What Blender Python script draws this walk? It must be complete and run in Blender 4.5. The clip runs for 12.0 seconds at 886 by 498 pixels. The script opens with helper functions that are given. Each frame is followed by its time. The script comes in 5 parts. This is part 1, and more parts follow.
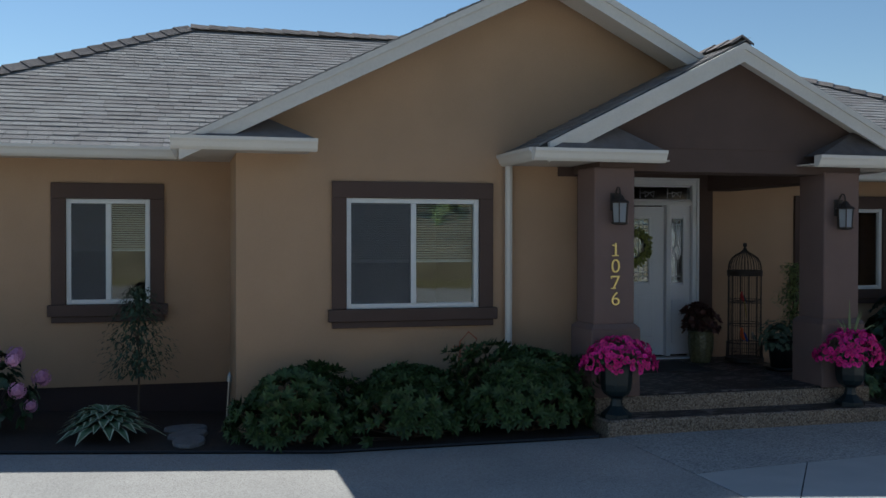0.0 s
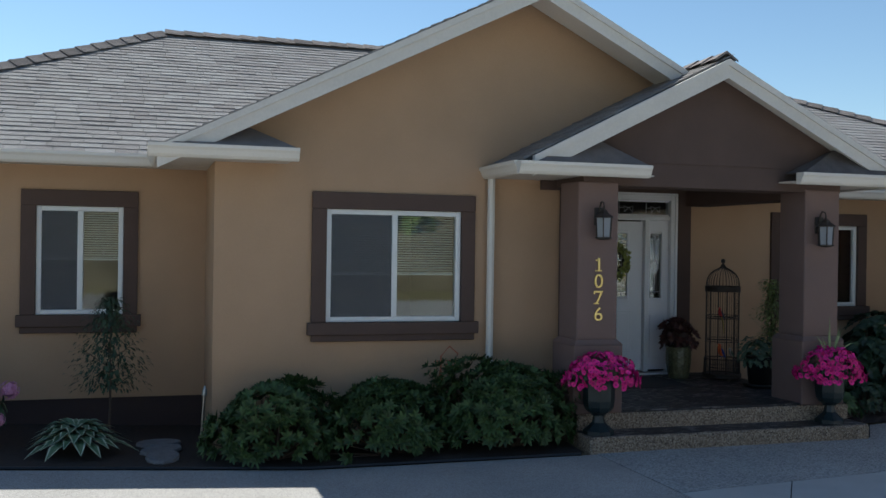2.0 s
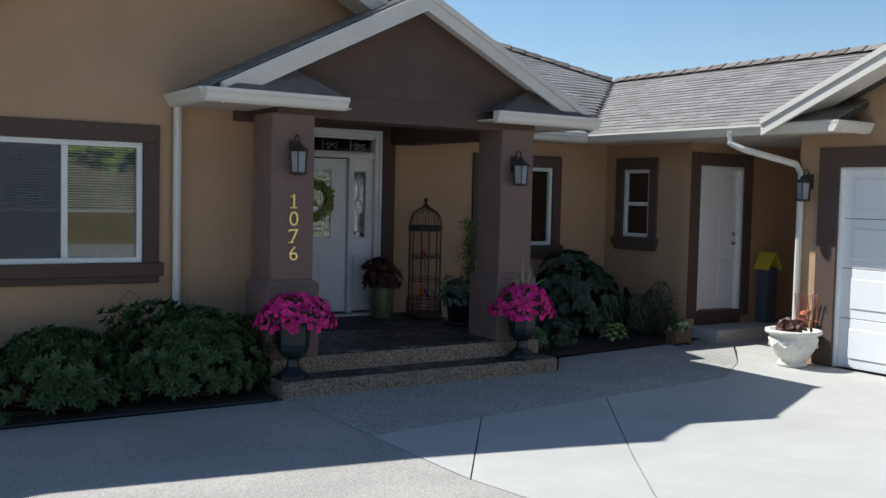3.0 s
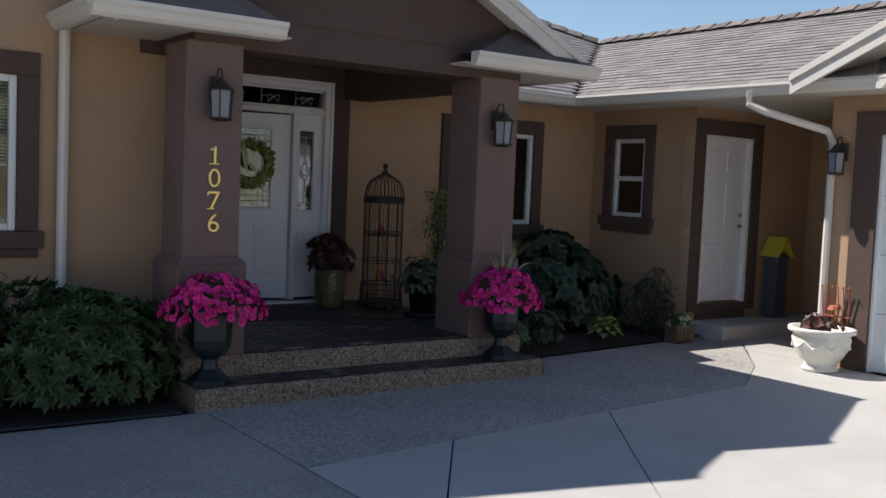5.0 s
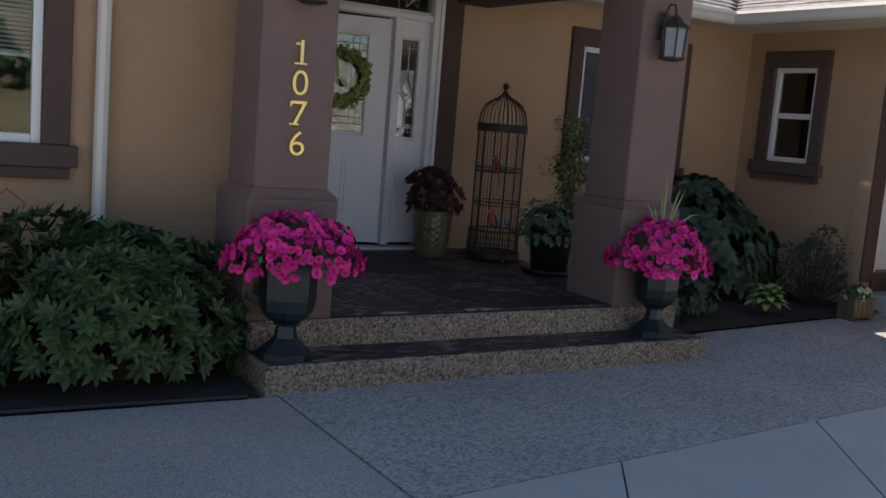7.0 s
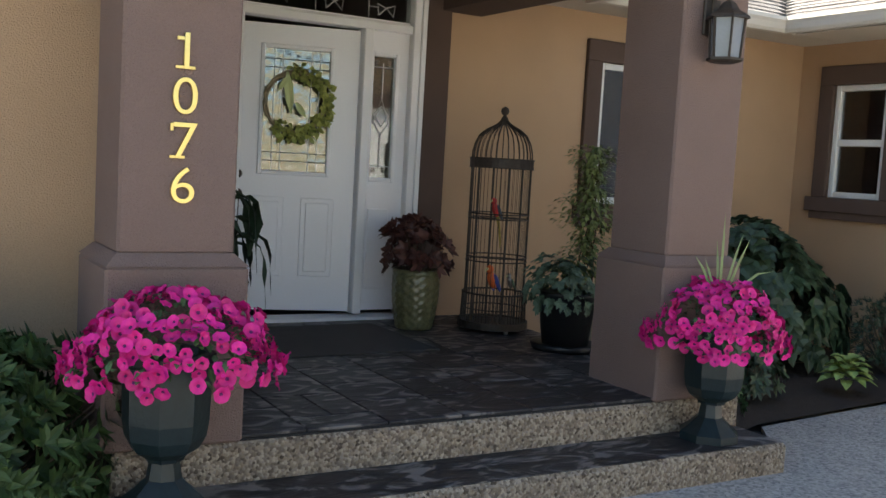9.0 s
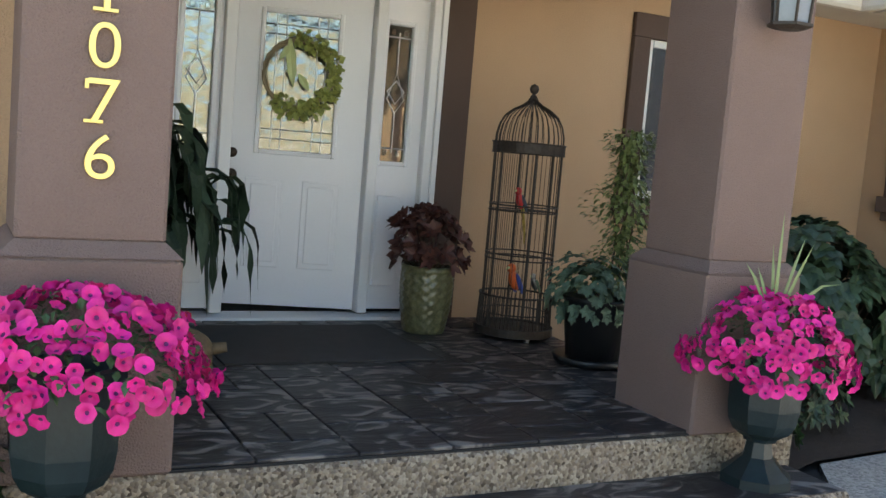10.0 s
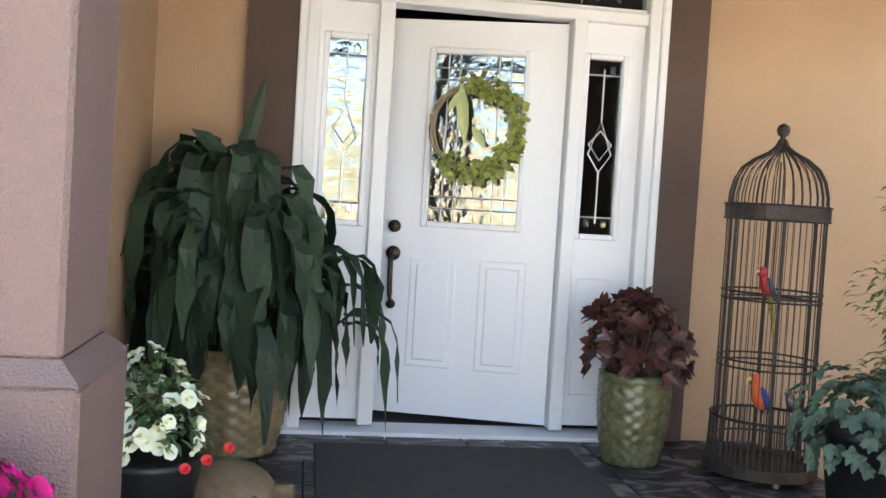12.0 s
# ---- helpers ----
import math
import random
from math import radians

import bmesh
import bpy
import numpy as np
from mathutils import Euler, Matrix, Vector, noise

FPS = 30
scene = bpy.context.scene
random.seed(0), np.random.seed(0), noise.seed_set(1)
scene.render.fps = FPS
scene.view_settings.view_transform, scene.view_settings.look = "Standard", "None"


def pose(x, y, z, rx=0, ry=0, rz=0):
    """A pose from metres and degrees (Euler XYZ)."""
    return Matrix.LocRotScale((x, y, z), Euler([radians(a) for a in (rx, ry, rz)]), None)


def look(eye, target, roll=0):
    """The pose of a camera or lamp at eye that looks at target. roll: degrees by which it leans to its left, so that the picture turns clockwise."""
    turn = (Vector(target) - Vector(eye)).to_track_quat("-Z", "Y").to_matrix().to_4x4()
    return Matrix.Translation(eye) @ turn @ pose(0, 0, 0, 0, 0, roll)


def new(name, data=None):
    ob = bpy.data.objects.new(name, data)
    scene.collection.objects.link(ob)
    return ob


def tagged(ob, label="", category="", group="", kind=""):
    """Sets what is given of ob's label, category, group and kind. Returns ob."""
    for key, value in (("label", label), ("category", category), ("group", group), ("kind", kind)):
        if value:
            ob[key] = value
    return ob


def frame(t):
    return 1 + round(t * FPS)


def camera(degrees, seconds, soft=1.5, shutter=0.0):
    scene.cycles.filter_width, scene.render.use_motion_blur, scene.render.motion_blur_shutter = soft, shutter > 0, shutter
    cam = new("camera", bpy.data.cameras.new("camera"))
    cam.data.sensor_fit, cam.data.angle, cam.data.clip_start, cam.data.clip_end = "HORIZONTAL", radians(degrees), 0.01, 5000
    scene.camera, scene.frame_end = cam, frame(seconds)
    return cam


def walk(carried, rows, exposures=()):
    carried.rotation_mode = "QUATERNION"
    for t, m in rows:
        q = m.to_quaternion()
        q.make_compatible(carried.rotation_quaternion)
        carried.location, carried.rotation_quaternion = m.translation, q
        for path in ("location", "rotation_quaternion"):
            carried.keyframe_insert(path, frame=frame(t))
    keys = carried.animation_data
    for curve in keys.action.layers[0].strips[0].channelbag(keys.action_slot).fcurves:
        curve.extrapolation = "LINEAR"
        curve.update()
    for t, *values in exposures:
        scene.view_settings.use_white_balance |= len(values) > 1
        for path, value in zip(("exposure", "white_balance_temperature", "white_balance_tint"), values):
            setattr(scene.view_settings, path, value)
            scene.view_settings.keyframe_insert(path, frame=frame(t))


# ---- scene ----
cam = camera(48.8, 12.0)
PATH = [
    (0, (-6.406, -12.127, 1.986), (-5.887, -10.196, 1.959), 0.1),
    (0.5, (-6.448, -12.12, 1.969), (-6.154, -10.142, 1.948), -1.4),
    (1, (-6.437, -12.129, 1.98), (-6.348, -10.131, 1.968), -0.7),
    (1.5, (-6.536, -12.136, 1.997), (-6.441, -10.138, 1.996), 0.5),
    (2, (-6.548, -11.932, 2.01), (-5.958, -10.021, 2.005), 0.8),
    (2.2, (-6.474, -11.885, 2.021), (-5.706, -10.039, 1.985), 0.3),
    (2.5, (-6.306, -11.821, 2.017), (-5.377, -10.05, 1.97), 0.6),
    (3, (-6.033, -11.575, 1.928), (-4.94, -9.904, 1.82), 1.3),
    (3.5, (-5.77, -11.179, 1.849), (-4.629, -9.54, 1.737), 0.2),
    (3.7, (-5.678, -11.032, 1.82), (-4.5, -9.42, 1.693), 0.8),
    (5.3, (-4.759, -9.469, 1.663), (-3.618, -7.832, 1.529), 3.2),
    (5.5, (-4.677, -9.244, 1.635), (-3.57, -7.585, 1.48), 3.0),
    (6, (-4.52, -8.853, 1.59), (-3.461, -7.179, 1.321), 1.4),
    (6.5, (-4.34, -8.423, 1.562), (-3.328, -6.715, 1.316), 3.3),
    (6.7, (-4.286, -8.229, 1.529), (-3.266, -6.531, 1.255), 4.6),
    (8.3, (-3.45, -6.955, 1.511), (-2.327, -5.307, 1.358), 1.8),
    (8.5, (-3.328, -6.835, 1.488), (-2.219, -5.181, 1.299), 2.0),
    (9, (-3.006, -6.463, 1.459), (-2.002, -4.742, 1.29), 3.3),
    (9.5, (-2.724, -6.09, 1.454), (-1.741, -4.356, 1.293), 2.7),
    (10, (-2.399, -5.89, 1.426), (-1.491, -4.118, 1.232), 4.8),
    (10.5, (-2.074, -5.591, 1.418), (-1.407, -3.717, 1.208), 3.6),
    (11, (-1.777, -5.286, 1.424), (-1.206, -3.381, 1.216), 1.5),
    (11.5, (-1.562, -5.014, 1.407), (-1.1, -3.073, 1.269), 5.6),
    (12, (-1.265, -4.784, 1.425), (-0.982, -2.806, 1.344), 3.5),
]
EXPOSURES = [(0, 0.15, 5800, 3), (0.6, 0.6, 6100, 4), (1.5, 0.85, 6100, 2), (2.3, 0.45, 5900, 4), (3.5, 0.6, 6100, 6), (5.5, 0.5, 6400, 12), (6.5, 0.75, 6500, 12),
             (8.5, 1.85, 7100, 9), (9.5, 2.3, 7300, 4), (10.5, 2.85, 7200, 3), (11.5, 3.3, 7200, 6), (12, 3.65, 7150, 9)]
walk(cam, [(t, look(eye, target, roll)) for t, eye, target, roll in PATH], EXPOSURES)


# ---- light and sky ----
SUN_TO = Vector((-0.475, 0.725, 1.0)).normalized()
world = bpy.data.worlds.new("sky")
scene.world = world
world.use_nodes = True
wn = world.node_tree
bg = wn.nodes["Background"]
sky = wn.nodes.new("ShaderNodeTexSky")
sky.sky_type = "NISHITA"
sky.sun_disc = False
sky.sun_elevation = math.asin(SUN_TO.z)
sky.sun_rotation = math.atan2(SUN_TO.x, SUN_TO.y) % (2 * math.pi)
sky.air_density = 1.0
sky.dust_density = 0.0
sky.ozone_density = 1.6
wn.links.new(sky.outputs[0], bg.inputs[0])
bg.inputs[1].default_value = 0.085
sun_data = bpy.data.lights.new("sun", "SUN")
sun_data.energy = 5.0
sun_data.angle = radians(0.53)
sun_data.color = (1.0, 0.94, 0.86)
sun_ob = new("sun", sun_data)
sun_ob.matrix_world = look(SUN_TO * 60, (0, 0, 0))

# ---- materials ----


def material(name, rgb, rough=0.8, metal=0.0, var=0.15, scale=6.0, bump=0.0, bscale=60.0, tint=None, island=False, obj=False,
             spec=0.5, stain=0.0, coat=0.0):
    """Procedural surface: two scales of colour variation, fine relief, variation by piece."""
    m = bpy.data.materials.new(name)
    m.use_nodes = True
    nt = m.node_tree
    b = nt.nodes["Principled BSDF"]
    b.inputs["Roughness"].default_value = rough
    b.inputs["Metallic"].default_value = metal
    b.inputs["Specular IOR Level"].default_value = spec
    b.inputs["Coat Weight"].default_value = coat
    co = nt.nodes.new("ShaderNodeTexCoord")
    n1 = nt.nodes.new("ShaderNodeTexNoise")
    n1.inputs["Scale"].default_value = scale
    n1.inputs["Detail"].default_value = 6
    nt.links.new(co.outputs["Object"], n1.inputs["Vector"])
    n2 = nt.nodes.new("ShaderNodeTexNoise")
    n2.inputs["Scale"].default_value = bscale
    n2.inputs["Detail"].default_value = 3
    nt.links.new(co.outputs["Object"], n2.inputs["Vector"])
    mixf = nt.nodes.new("ShaderNodeMath")
    mixf.operation = "ADD"
    nt.links.new(n1.outputs["Fac"], mixf.inputs[0])
    nt.links.new(n2.outputs["Fac"], mixf.inputs[1])
    last = mixf.outputs[0]
    if island or obj:
        if island:
            g = nt.nodes.new("ShaderNodeNewGeometry")
            src = g.outputs["Random Per Island"]
        else:
            g = nt.nodes.new("ShaderNodeObjectInfo")
            src = g.outputs["Random"]
        a = nt.nodes.new("ShaderNodeMath")
        a.operation = "ADD"
        nt.links.new(last, a.inputs[0])
        nt.links.new(src, a.inputs[1])
        last = a.outputs[0]
    r = nt.nodes.new("ShaderNodeMapRange")
    r.inputs["From Min"].default_value = 0.6
    r.inputs["From Max"].default_value = 2.2 if (island or obj) else 1.4
    nt.links.new(last, r.inputs["Value"])
    mix = nt.nodes.new("ShaderNodeMix")
    mix.data_type = "RGBA"
    lo = tuple(c * (1 - var) for c in rgb)
    hi = tuple(min(1, c * (1 + var)) for c in (tint or rgb))
    mix.inputs[6].default_value = (*lo, 1)
    mix.inputs[7].default_value = (*hi, 1)
    nt.links.new(r.outputs[0], mix.inputs[0])
    col = mix.outputs[2]
    if stain:
        n3 = nt.nodes.new("ShaderNodeTexNoise")
        n3.inputs["Scale"].default_value = 0.7
        n3.inputs["Detail"].default_value = 8
        n3.inputs["Roughness"].default_value = 0.65
        nt.links.new(co.outputs["Object"], n3.inputs["Vector"])
        r3 = nt.nodes.new("ShaderNodeMapRange")
        r3.inputs["From Min"].default_value = 0.42
        r3.inputs["From Max"].default_value = 0.68
        r3.inputs["To Max"].default_value = stain
        nt.links.new(n3.outputs["Fac"], r3.inputs["Value"])
        m3 = nt.nodes.new("ShaderNodeMix")
        m3.data_type = "RGBA"
        m3.inputs[7].default_value = tuple(c * 0.55 for c in rgb) + (1,)
        nt.links.new(r3.outputs[0], m3.inputs[0])
        nt.links.new(col, m3.inputs[6])
        col = m3.outputs[2]
    nt.links.new(col, b.inputs["Base Color"])
    if bump:
        bp = nt.nodes.new("ShaderNodeBump")
        bp.inputs["Strength"].default_value = bump
        bp.inputs["Distance"].default_value = 0.01
        nt.links.new(n2.outputs["Fac"], bp.inputs["Height"])
        nt.links.new(bp.outputs[0], b.inputs["Normal"])
    return m


def speckle(name, colours, scale, rough=0.9, bump=0.6):
    """Exposed aggregate: pebbles of several colours in a grey paste."""
    m = bpy.data.materials.new(name)
    m.use_nodes = True
    nt = m.node_tree
    b = nt.nodes["Principled BSDF"]
    b.inputs["Roughness"].default_value = rough
    b.inputs["Specular IOR Level"].default_value = 0.3
    co = nt.nodes.new("ShaderNodeTexCoord")
    v = nt.nodes.new("ShaderNodeTexVoronoi")
    v.inputs["Scale"].default_value = scale
    nt.links.new(co.outputs["Object"], v.inputs["Vector"])
    ramp = nt.nodes.new("ShaderNodeValToRGB")
    sep = nt.nodes.new("ShaderNodeSeparateColor")
    nt.links.new(v.outputs["Color"], sep.inputs[0])
    nt.links.new(sep.outputs[0], ramp.inputs[0])
    ramp.color_ramp.elements[0].color = (*colours[0], 1)
    ramp.color_ramp.elements[1].color = (*colours[-1], 1)
    for i, c in enumerate(colours[1:-1]):
        e = ramp.color_ramp.elements.new((i + 1) / (len(colours) - 1))
        e.color = (*c, 1)
    n = nt.nodes.new("ShaderNodeTexNoise")
    n.inputs["Scale"].default_value = 1.3
    n.inputs["Detail"].default_value = 7
    nt.links.new(co.outputs["Object"], n.inputs["Vector"])
    r = nt.nodes.new("ShaderNodeMapRange")
    r.inputs["To Min"].default_value = 0.75
    r.inputs["To Max"].default_value = 1.2
    nt.links.new(n.outputs["Fac"], r.inputs["Value"])
    mul = nt.nodes.new("ShaderNodeVectorMath")
    mul.operation = "SCALE"
    nt.links.new(ramp.outputs[0], mul.inputs[0])
    nt.links.new(r.outputs[0], mul.inputs["Scale"])
    nt.links.new(mul.outputs[0], b.inputs["Base Color"])
    bp = nt.nodes.new("ShaderNodeBump")
    bp.inputs["Strength"].default_value = bump
    bp.inputs["Distance"].default_value = 0.006
    bp.invert = True
    nt.links.new(v.outputs["Distance"], bp.inputs["Height"])
    nt.links.new(bp.outputs[0], b.inputs["Normal"])
    return m


def slate_material(name):
    """Stamped concrete: dark slate with paler ridged veins."""
    m = bpy.data.materials.new(name)
    m.use_nodes = True
    nt = m.node_tree
    b = nt.nodes["Principled BSDF"]
    b.inputs["Roughness"].default_value = 0.5
    co = nt.nodes.new("ShaderNodeTexCoord")
    info = nt.nodes.new("ShaderNodeObjectInfo")
    off = nt.nodes.new("ShaderNodeVectorMath")
    off.operation = "ADD"
    nt.links.new(co.outputs["Object"], off.inputs[0])
    nt.links.new(info.outputs["Random"], off.inputs[1])
    sc = nt.nodes.new("ShaderNodeMapping")
    sc.inputs["Scale"].default_value = (2.6, 4.6, 1.0)
    nt.links.new(off.outputs[0], sc.inputs["Vector"])
    n = nt.nodes.new("ShaderNodeTexNoise")
    n.inputs["Scale"].default_value = 1.5
    n.inputs["Detail"].default_value = 5
    n.inputs["Distortion"].default_value = 1.6
    nt.links.new(sc.outputs[0], n.inputs["Vector"])
    ramp = nt.nodes.new("ShaderNodeValToRGB")
    e = ramp.color_ramp.elements
    e[0].position, e[0].color = 0.44, (0.016, 0.015, 0.017, 1)
    e[1].position, e[1].color = 0.60, (0.185, 0.162, 0.148, 1)
    k = e.new(0.53)
    k.color = (0.030, 0.027, 0.030, 1)
    nt.links.new(n.outputs["Fac"], ramp.inputs[0])
    nt.links.new(ramp.outputs[0], b.inputs["Base Color"])
    bp = nt.nodes.new("ShaderNodeBump")
    bp.inputs["Strength"].default_value = 0.6
    bp.inputs["Distance"].default_value = 0.02
    nt.links.new(n.outputs["Fac"], bp.inputs["Height"])
    nt.links.new(bp.outputs[0], b.inputs["Normal"])
    return m


def glass_material(name, rough=0.0, tint=(0.9, 0.95, 0.95), ior=1.85, ripple=0.0):
    m = bpy.data.materials.new(name)
    m.use_nodes = True
    nt = m.node_tree
    for n in list(nt.nodes):
        nt.nodes.remove(n)
    out = nt.nodes.new("ShaderNodeOutputMaterial")
    tr = nt.nodes.new("ShaderNodeBsdfTransparent")
    tr.inputs[0].default_value = (*tint, 1)
    gl = nt.nodes.new("ShaderNodeBsdfGlossy")
    gl.inputs["Roughness"].default_value = rough
    fr = nt.nodes.new("ShaderNodeFresnel")
    fr.inputs["IOR"].default_value = ior
    if ripple:
        co = nt.nodes.new("ShaderNodeTexCoord")
        nz = nt.nodes.new("ShaderNodeTexNoise")
        nz.inputs["Scale"].default_value = 16
        nz.inputs["Detail"].default_value = 3
        bp = nt.nodes.new("ShaderNodeBump")
        bp.inputs["Strength"].default_value = ripple
        bp.inputs["Distance"].default_value = 0.02
        nt.links.new(co.outputs["Object"], nz.inputs["Vector"])
        nt.links.new(nz.outputs["Fac"], bp.inputs["Height"])
        nt.links.new(bp.outputs[0], gl.inputs["Normal"])
    mx = nt.nodes.new("ShaderNodeMixShader")
    nt.links.new(fr.outputs[0], mx.inputs[0])
    nt.links.new(tr.outputs[0], mx.inputs[1])
    nt.links.new(gl.outputs[0], mx.inputs[2])
    nt.links.new(mx.outputs[0], out.inputs[0])
    return m


def screen_material(name):
    """Fine grey fly mesh: half open, half dull wire."""
    m = bpy.data.materials.new(name)
    m.use_nodes = True
    nt = m.node_tree
    b = nt.nodes["Principled BSDF"]
    b.inputs["Base Color"].default_value = (0.11, 0.11, 0.115, 1)
    b.inputs["Roughness"].default_value = 0.8
    tr = nt.nodes.new("ShaderNodeBsdfTransparent")
    mx = nt.nodes.new("ShaderNodeMixShader")
    mx.inputs[0].default_value = 0.5
    nt.links.new(tr.outputs[0], mx.inputs[1])
    nt.links.new(b.outputs[0], mx.inputs[2])
    nt.links.new(mx.outputs[0], nt.nodes["Material Output"].inputs[0])
    return m


M_STUCCO = material("tan_stucco", (0.475, 0.32, 0.203), 0.92, var=0.12, scale=1.2, bump=0.9, bscale=140, spec=0.2)
M_TRIM = material("brown_stucco_trim", (0.105, 0.072, 0.060), 0.9, var=0.1, scale=3, bump=0.5, bscale=140, spec=0.2)
M_PILLAR = material("mauve_brown_stucco", (0.205, 0.142, 0.124), 0.9, var=0.1, scale=2, bump=0.9, bscale=140, spec=0.2)
M_BASE = material("dark_foundation_paint", (0.055, 0.036, 0.033), 0.9, var=0.15, scale=2, bump=0.4, bscale=90)
M_WHITE = material("white_paint", (0.78, 0.78, 0.79), 0.45, var=0.03, scale=2, bump=0.05, bscale=200)
M_DOORW = material("white_door_enamel", (0.80, 0.80, 0.83), 0.35, var=0.02, scale=2)
M_GUTTER = material("cream_gutter_metal", (0.66, 0.62, 0.56), 0.5, var=0.05, scale=2)
M_FASCIA = material("cream_fascia_wood", (0.60, 0.56, 0.51), 0.6, var=0.07, scale=4, bump=0.15, bscale=40)
M_SOFFIT = material("cream_soffit", (0.55, 0.50, 0.44), 0.7, var=0.05, scale=3)
M_SHINGLE = material("grey_brown_shingle", (0.225, 0.20, 0.192), 0.95, var=0.12, scale=9, bump=0.9, bscale=220, tint=(0.285, 0.272, 0.26), island=True, spec=0.15)
M_UNDER = material("roof_underlay", (0.06, 0.055, 0.05), 0.95, var=0.1)
M_FRAME = material("white_vinyl", (0.74, 0.74, 0.72), 0.4, var=0.03)
M_GLASS = glass_material("window_glass", ripple=0.008)
M_FROST = glass_material("textured_glass", 0.05, (0.75, 0.8, 0.8), 2.7, 0.3)
M_SCREEN = screen_material("insect_screen_mesh")
M_BLIND = material("white_blind", (0.70, 0.70, 0.68), 0.6, var=0.04)
M_DARK = material("dark_room", (0.05, 0.045, 0.04), 0.9, var=0.2, scale=1)
# indoor dimness put into the wall colour, so the panes look dark
M_ROOM = material("dim_room_wall", (0.16, 0.145, 0.13), 0.9, var=0.1, scale=1)
M_ASPH = speckle("tan_seal_coat", [(0.23, 0.21, 0.195), (0.36, 0.335, 0.31), (0.45, 0.42, 0.385), (0.30, 0.28, 0.26)], 130, bump=0.35)
M_AGG = speckle("exposed_aggregate", [(0.20, 0.19, 0.185), (0.35, 0.335, 0.31), (0.46, 0.435, 0.40), (0.28, 0.27, 0.26)], 65)
M_STEP = speckle("step_aggregate", [(0.07, 0.05, 0.035), (0.26, 0.20, 0.14), (0.40, 0.33, 0.25), (0.15, 0.11, 0.08), (0.30, 0.25, 0.2)], 75, rough=0.75, bump=1.0)
M_CONC = material("broomed_concrete", (0.44, 0.425, 0.40), 0.85, var=0.08, scale=2.5, bump=0.25, bscale=180, stain=0.25)
M_SLATE = slate_material("stamped_slate")
M_GROUT = material("dark_joint", (0.02, 0.018, 0.018), 0.9)
M_SOIL = material("dark_mulch", (0.035, 0.024, 0.018), 0.95, var=0.5, scale=20, bump=1.0, bscale=70)
M_EARTH = material("dry_grass_ground", (0.16, 0.15, 0.06), 0.95, var=0.4, scale=0.6, bump=0.6, bscale=30, tint=(0.26, 0.22, 0.11))
M_BRASS = material("polished_brass", (0.80, 0.62, 0.24), 0.34, metal=1.0, var=0.05)
M_IRON = material("dark_iron", (0.045, 0.034, 0.027), 0.55, metal=0.3, var=0.3, scale=30)
M_BRONZE = material("bronze_hardware", (0.075, 0.055, 0.042), 0.4, metal=0.7, var=0.2, scale=20)
M_URN = material("dark_green_urn", (0.011, 0.021, 0.023), 0.38, var=0.25, scale=8, bump=0.15, bscale=40)
M_LANT = material("lantern_glass", (0.22, 0.24, 0.27), 0.25, var=0.06)
M_OLIVE = material("olive_glaze", (0.085, 0.082, 0.032), 0.35, var=0.35, scale=18, tint=(0.15, 0.14, 0.07), coat=0.3)
M_TANGLAZE = material("brown_glaze", (0.20, 0.15, 0.075), 0.35, var=0.3, scale=16, tint=(0.26, 0.2, 0.11), coat=0.3)
M_BLACKPOT = material("black_plastic", (0.012, 0.012, 0.013), 0.45, var=0.2)
M_MAT = material("charcoal_mat", (0.052, 0.046, 0.043), 0.95, var=0.2, scale=12, bump=0.6, bscale=260)
M_PINK = material("magenta_petal", (0.55, 0.007, 0.12), 0.6, var=0.25, scale=10, tint=(0.68, 0.012, 0.25), obj=True)
M_THROAT = material("dark_throat", (0.12, 0.01, 0.10), 0.7)
M_CREAMP = material("cream_petal", (0.72, 0.74, 0.55), 0.6, var=0.08, obj=True)
M_YELLOW = material("yellow_throat", (0.55, 0.52, 0.12), 0.7)
M_RED = material("red_petal", (0.55, 0.02, 0.02), 0.6)
M_HYD = material("mauve_hydrangea", (0.45, 0.17, 0.33), 0.7, var=0.3, scale=40, tint=(0.68, 0.36, 0.52), obj=True)
M_LEAF = material("rhododendron_leaf", (0.012, 0.028, 0.010), 0.5, var=0.5, scale=3, tint=(0.050, 0.085, 0.026), island=True, spec=0.3)
M_LEAFD = material("dark_leaf", (0.014, 0.032, 0.017), 0.5, var=0.4, scale=3, tint=(0.035, 0.065, 0.03), island=True)
M_DRAC = material("dracaena_leaf", (0.011, 0.025, 0.015), 0.6, var=0.4, scale=3, tint=(0.030, 0.052, 0.028), island=True, spec=0.3)
M_LEAFM = material("mid_leaf", (0.040, 0.085, 0.030), 0.55, var=0.4, scale=3, tint=(0.07, 0.13, 0.045), island=True)
M_LEAFY = material("lime_leaf", (0.22, 0.32, 0.07), 0.5, var=0.25, scale=5, tint=(0.34, 0.42, 0.13), island=True)
M_HOSTA = material("hosta_leaf", (0.075, 0.13, 0.065), 0.5, var=0.25, scale=4, island=True)
M_VARIEG = material("variegated_leaf", (0.05, 0.09, 0.025), 0.5, var=0.4, scale=4, tint=(0.17, 0.20, 0.065), island=True)
M_HOSTAE = material("hosta_cream_edge", (0.42, 0.46, 0.33), 0.5, var=0.1)
M_BLUEGR = material("grey_green_leaf", (0.075, 0.12, 0.078), 0.6, var=0.3, scale=5, island=True)
M_COLEUS = material("maroon_leaf", (0.030, 0.009, 0.009), 0.5, var=0.4, scale=6, tint=(0.085, 0.028, 0.020), island=True)
M_PURPLE = material("purple_bronze_leaf", (0.06, 0.032, 0.03), 0.55, var=0.4, scale=4, tint=(0.11, 0.065, 0.05), island=True)
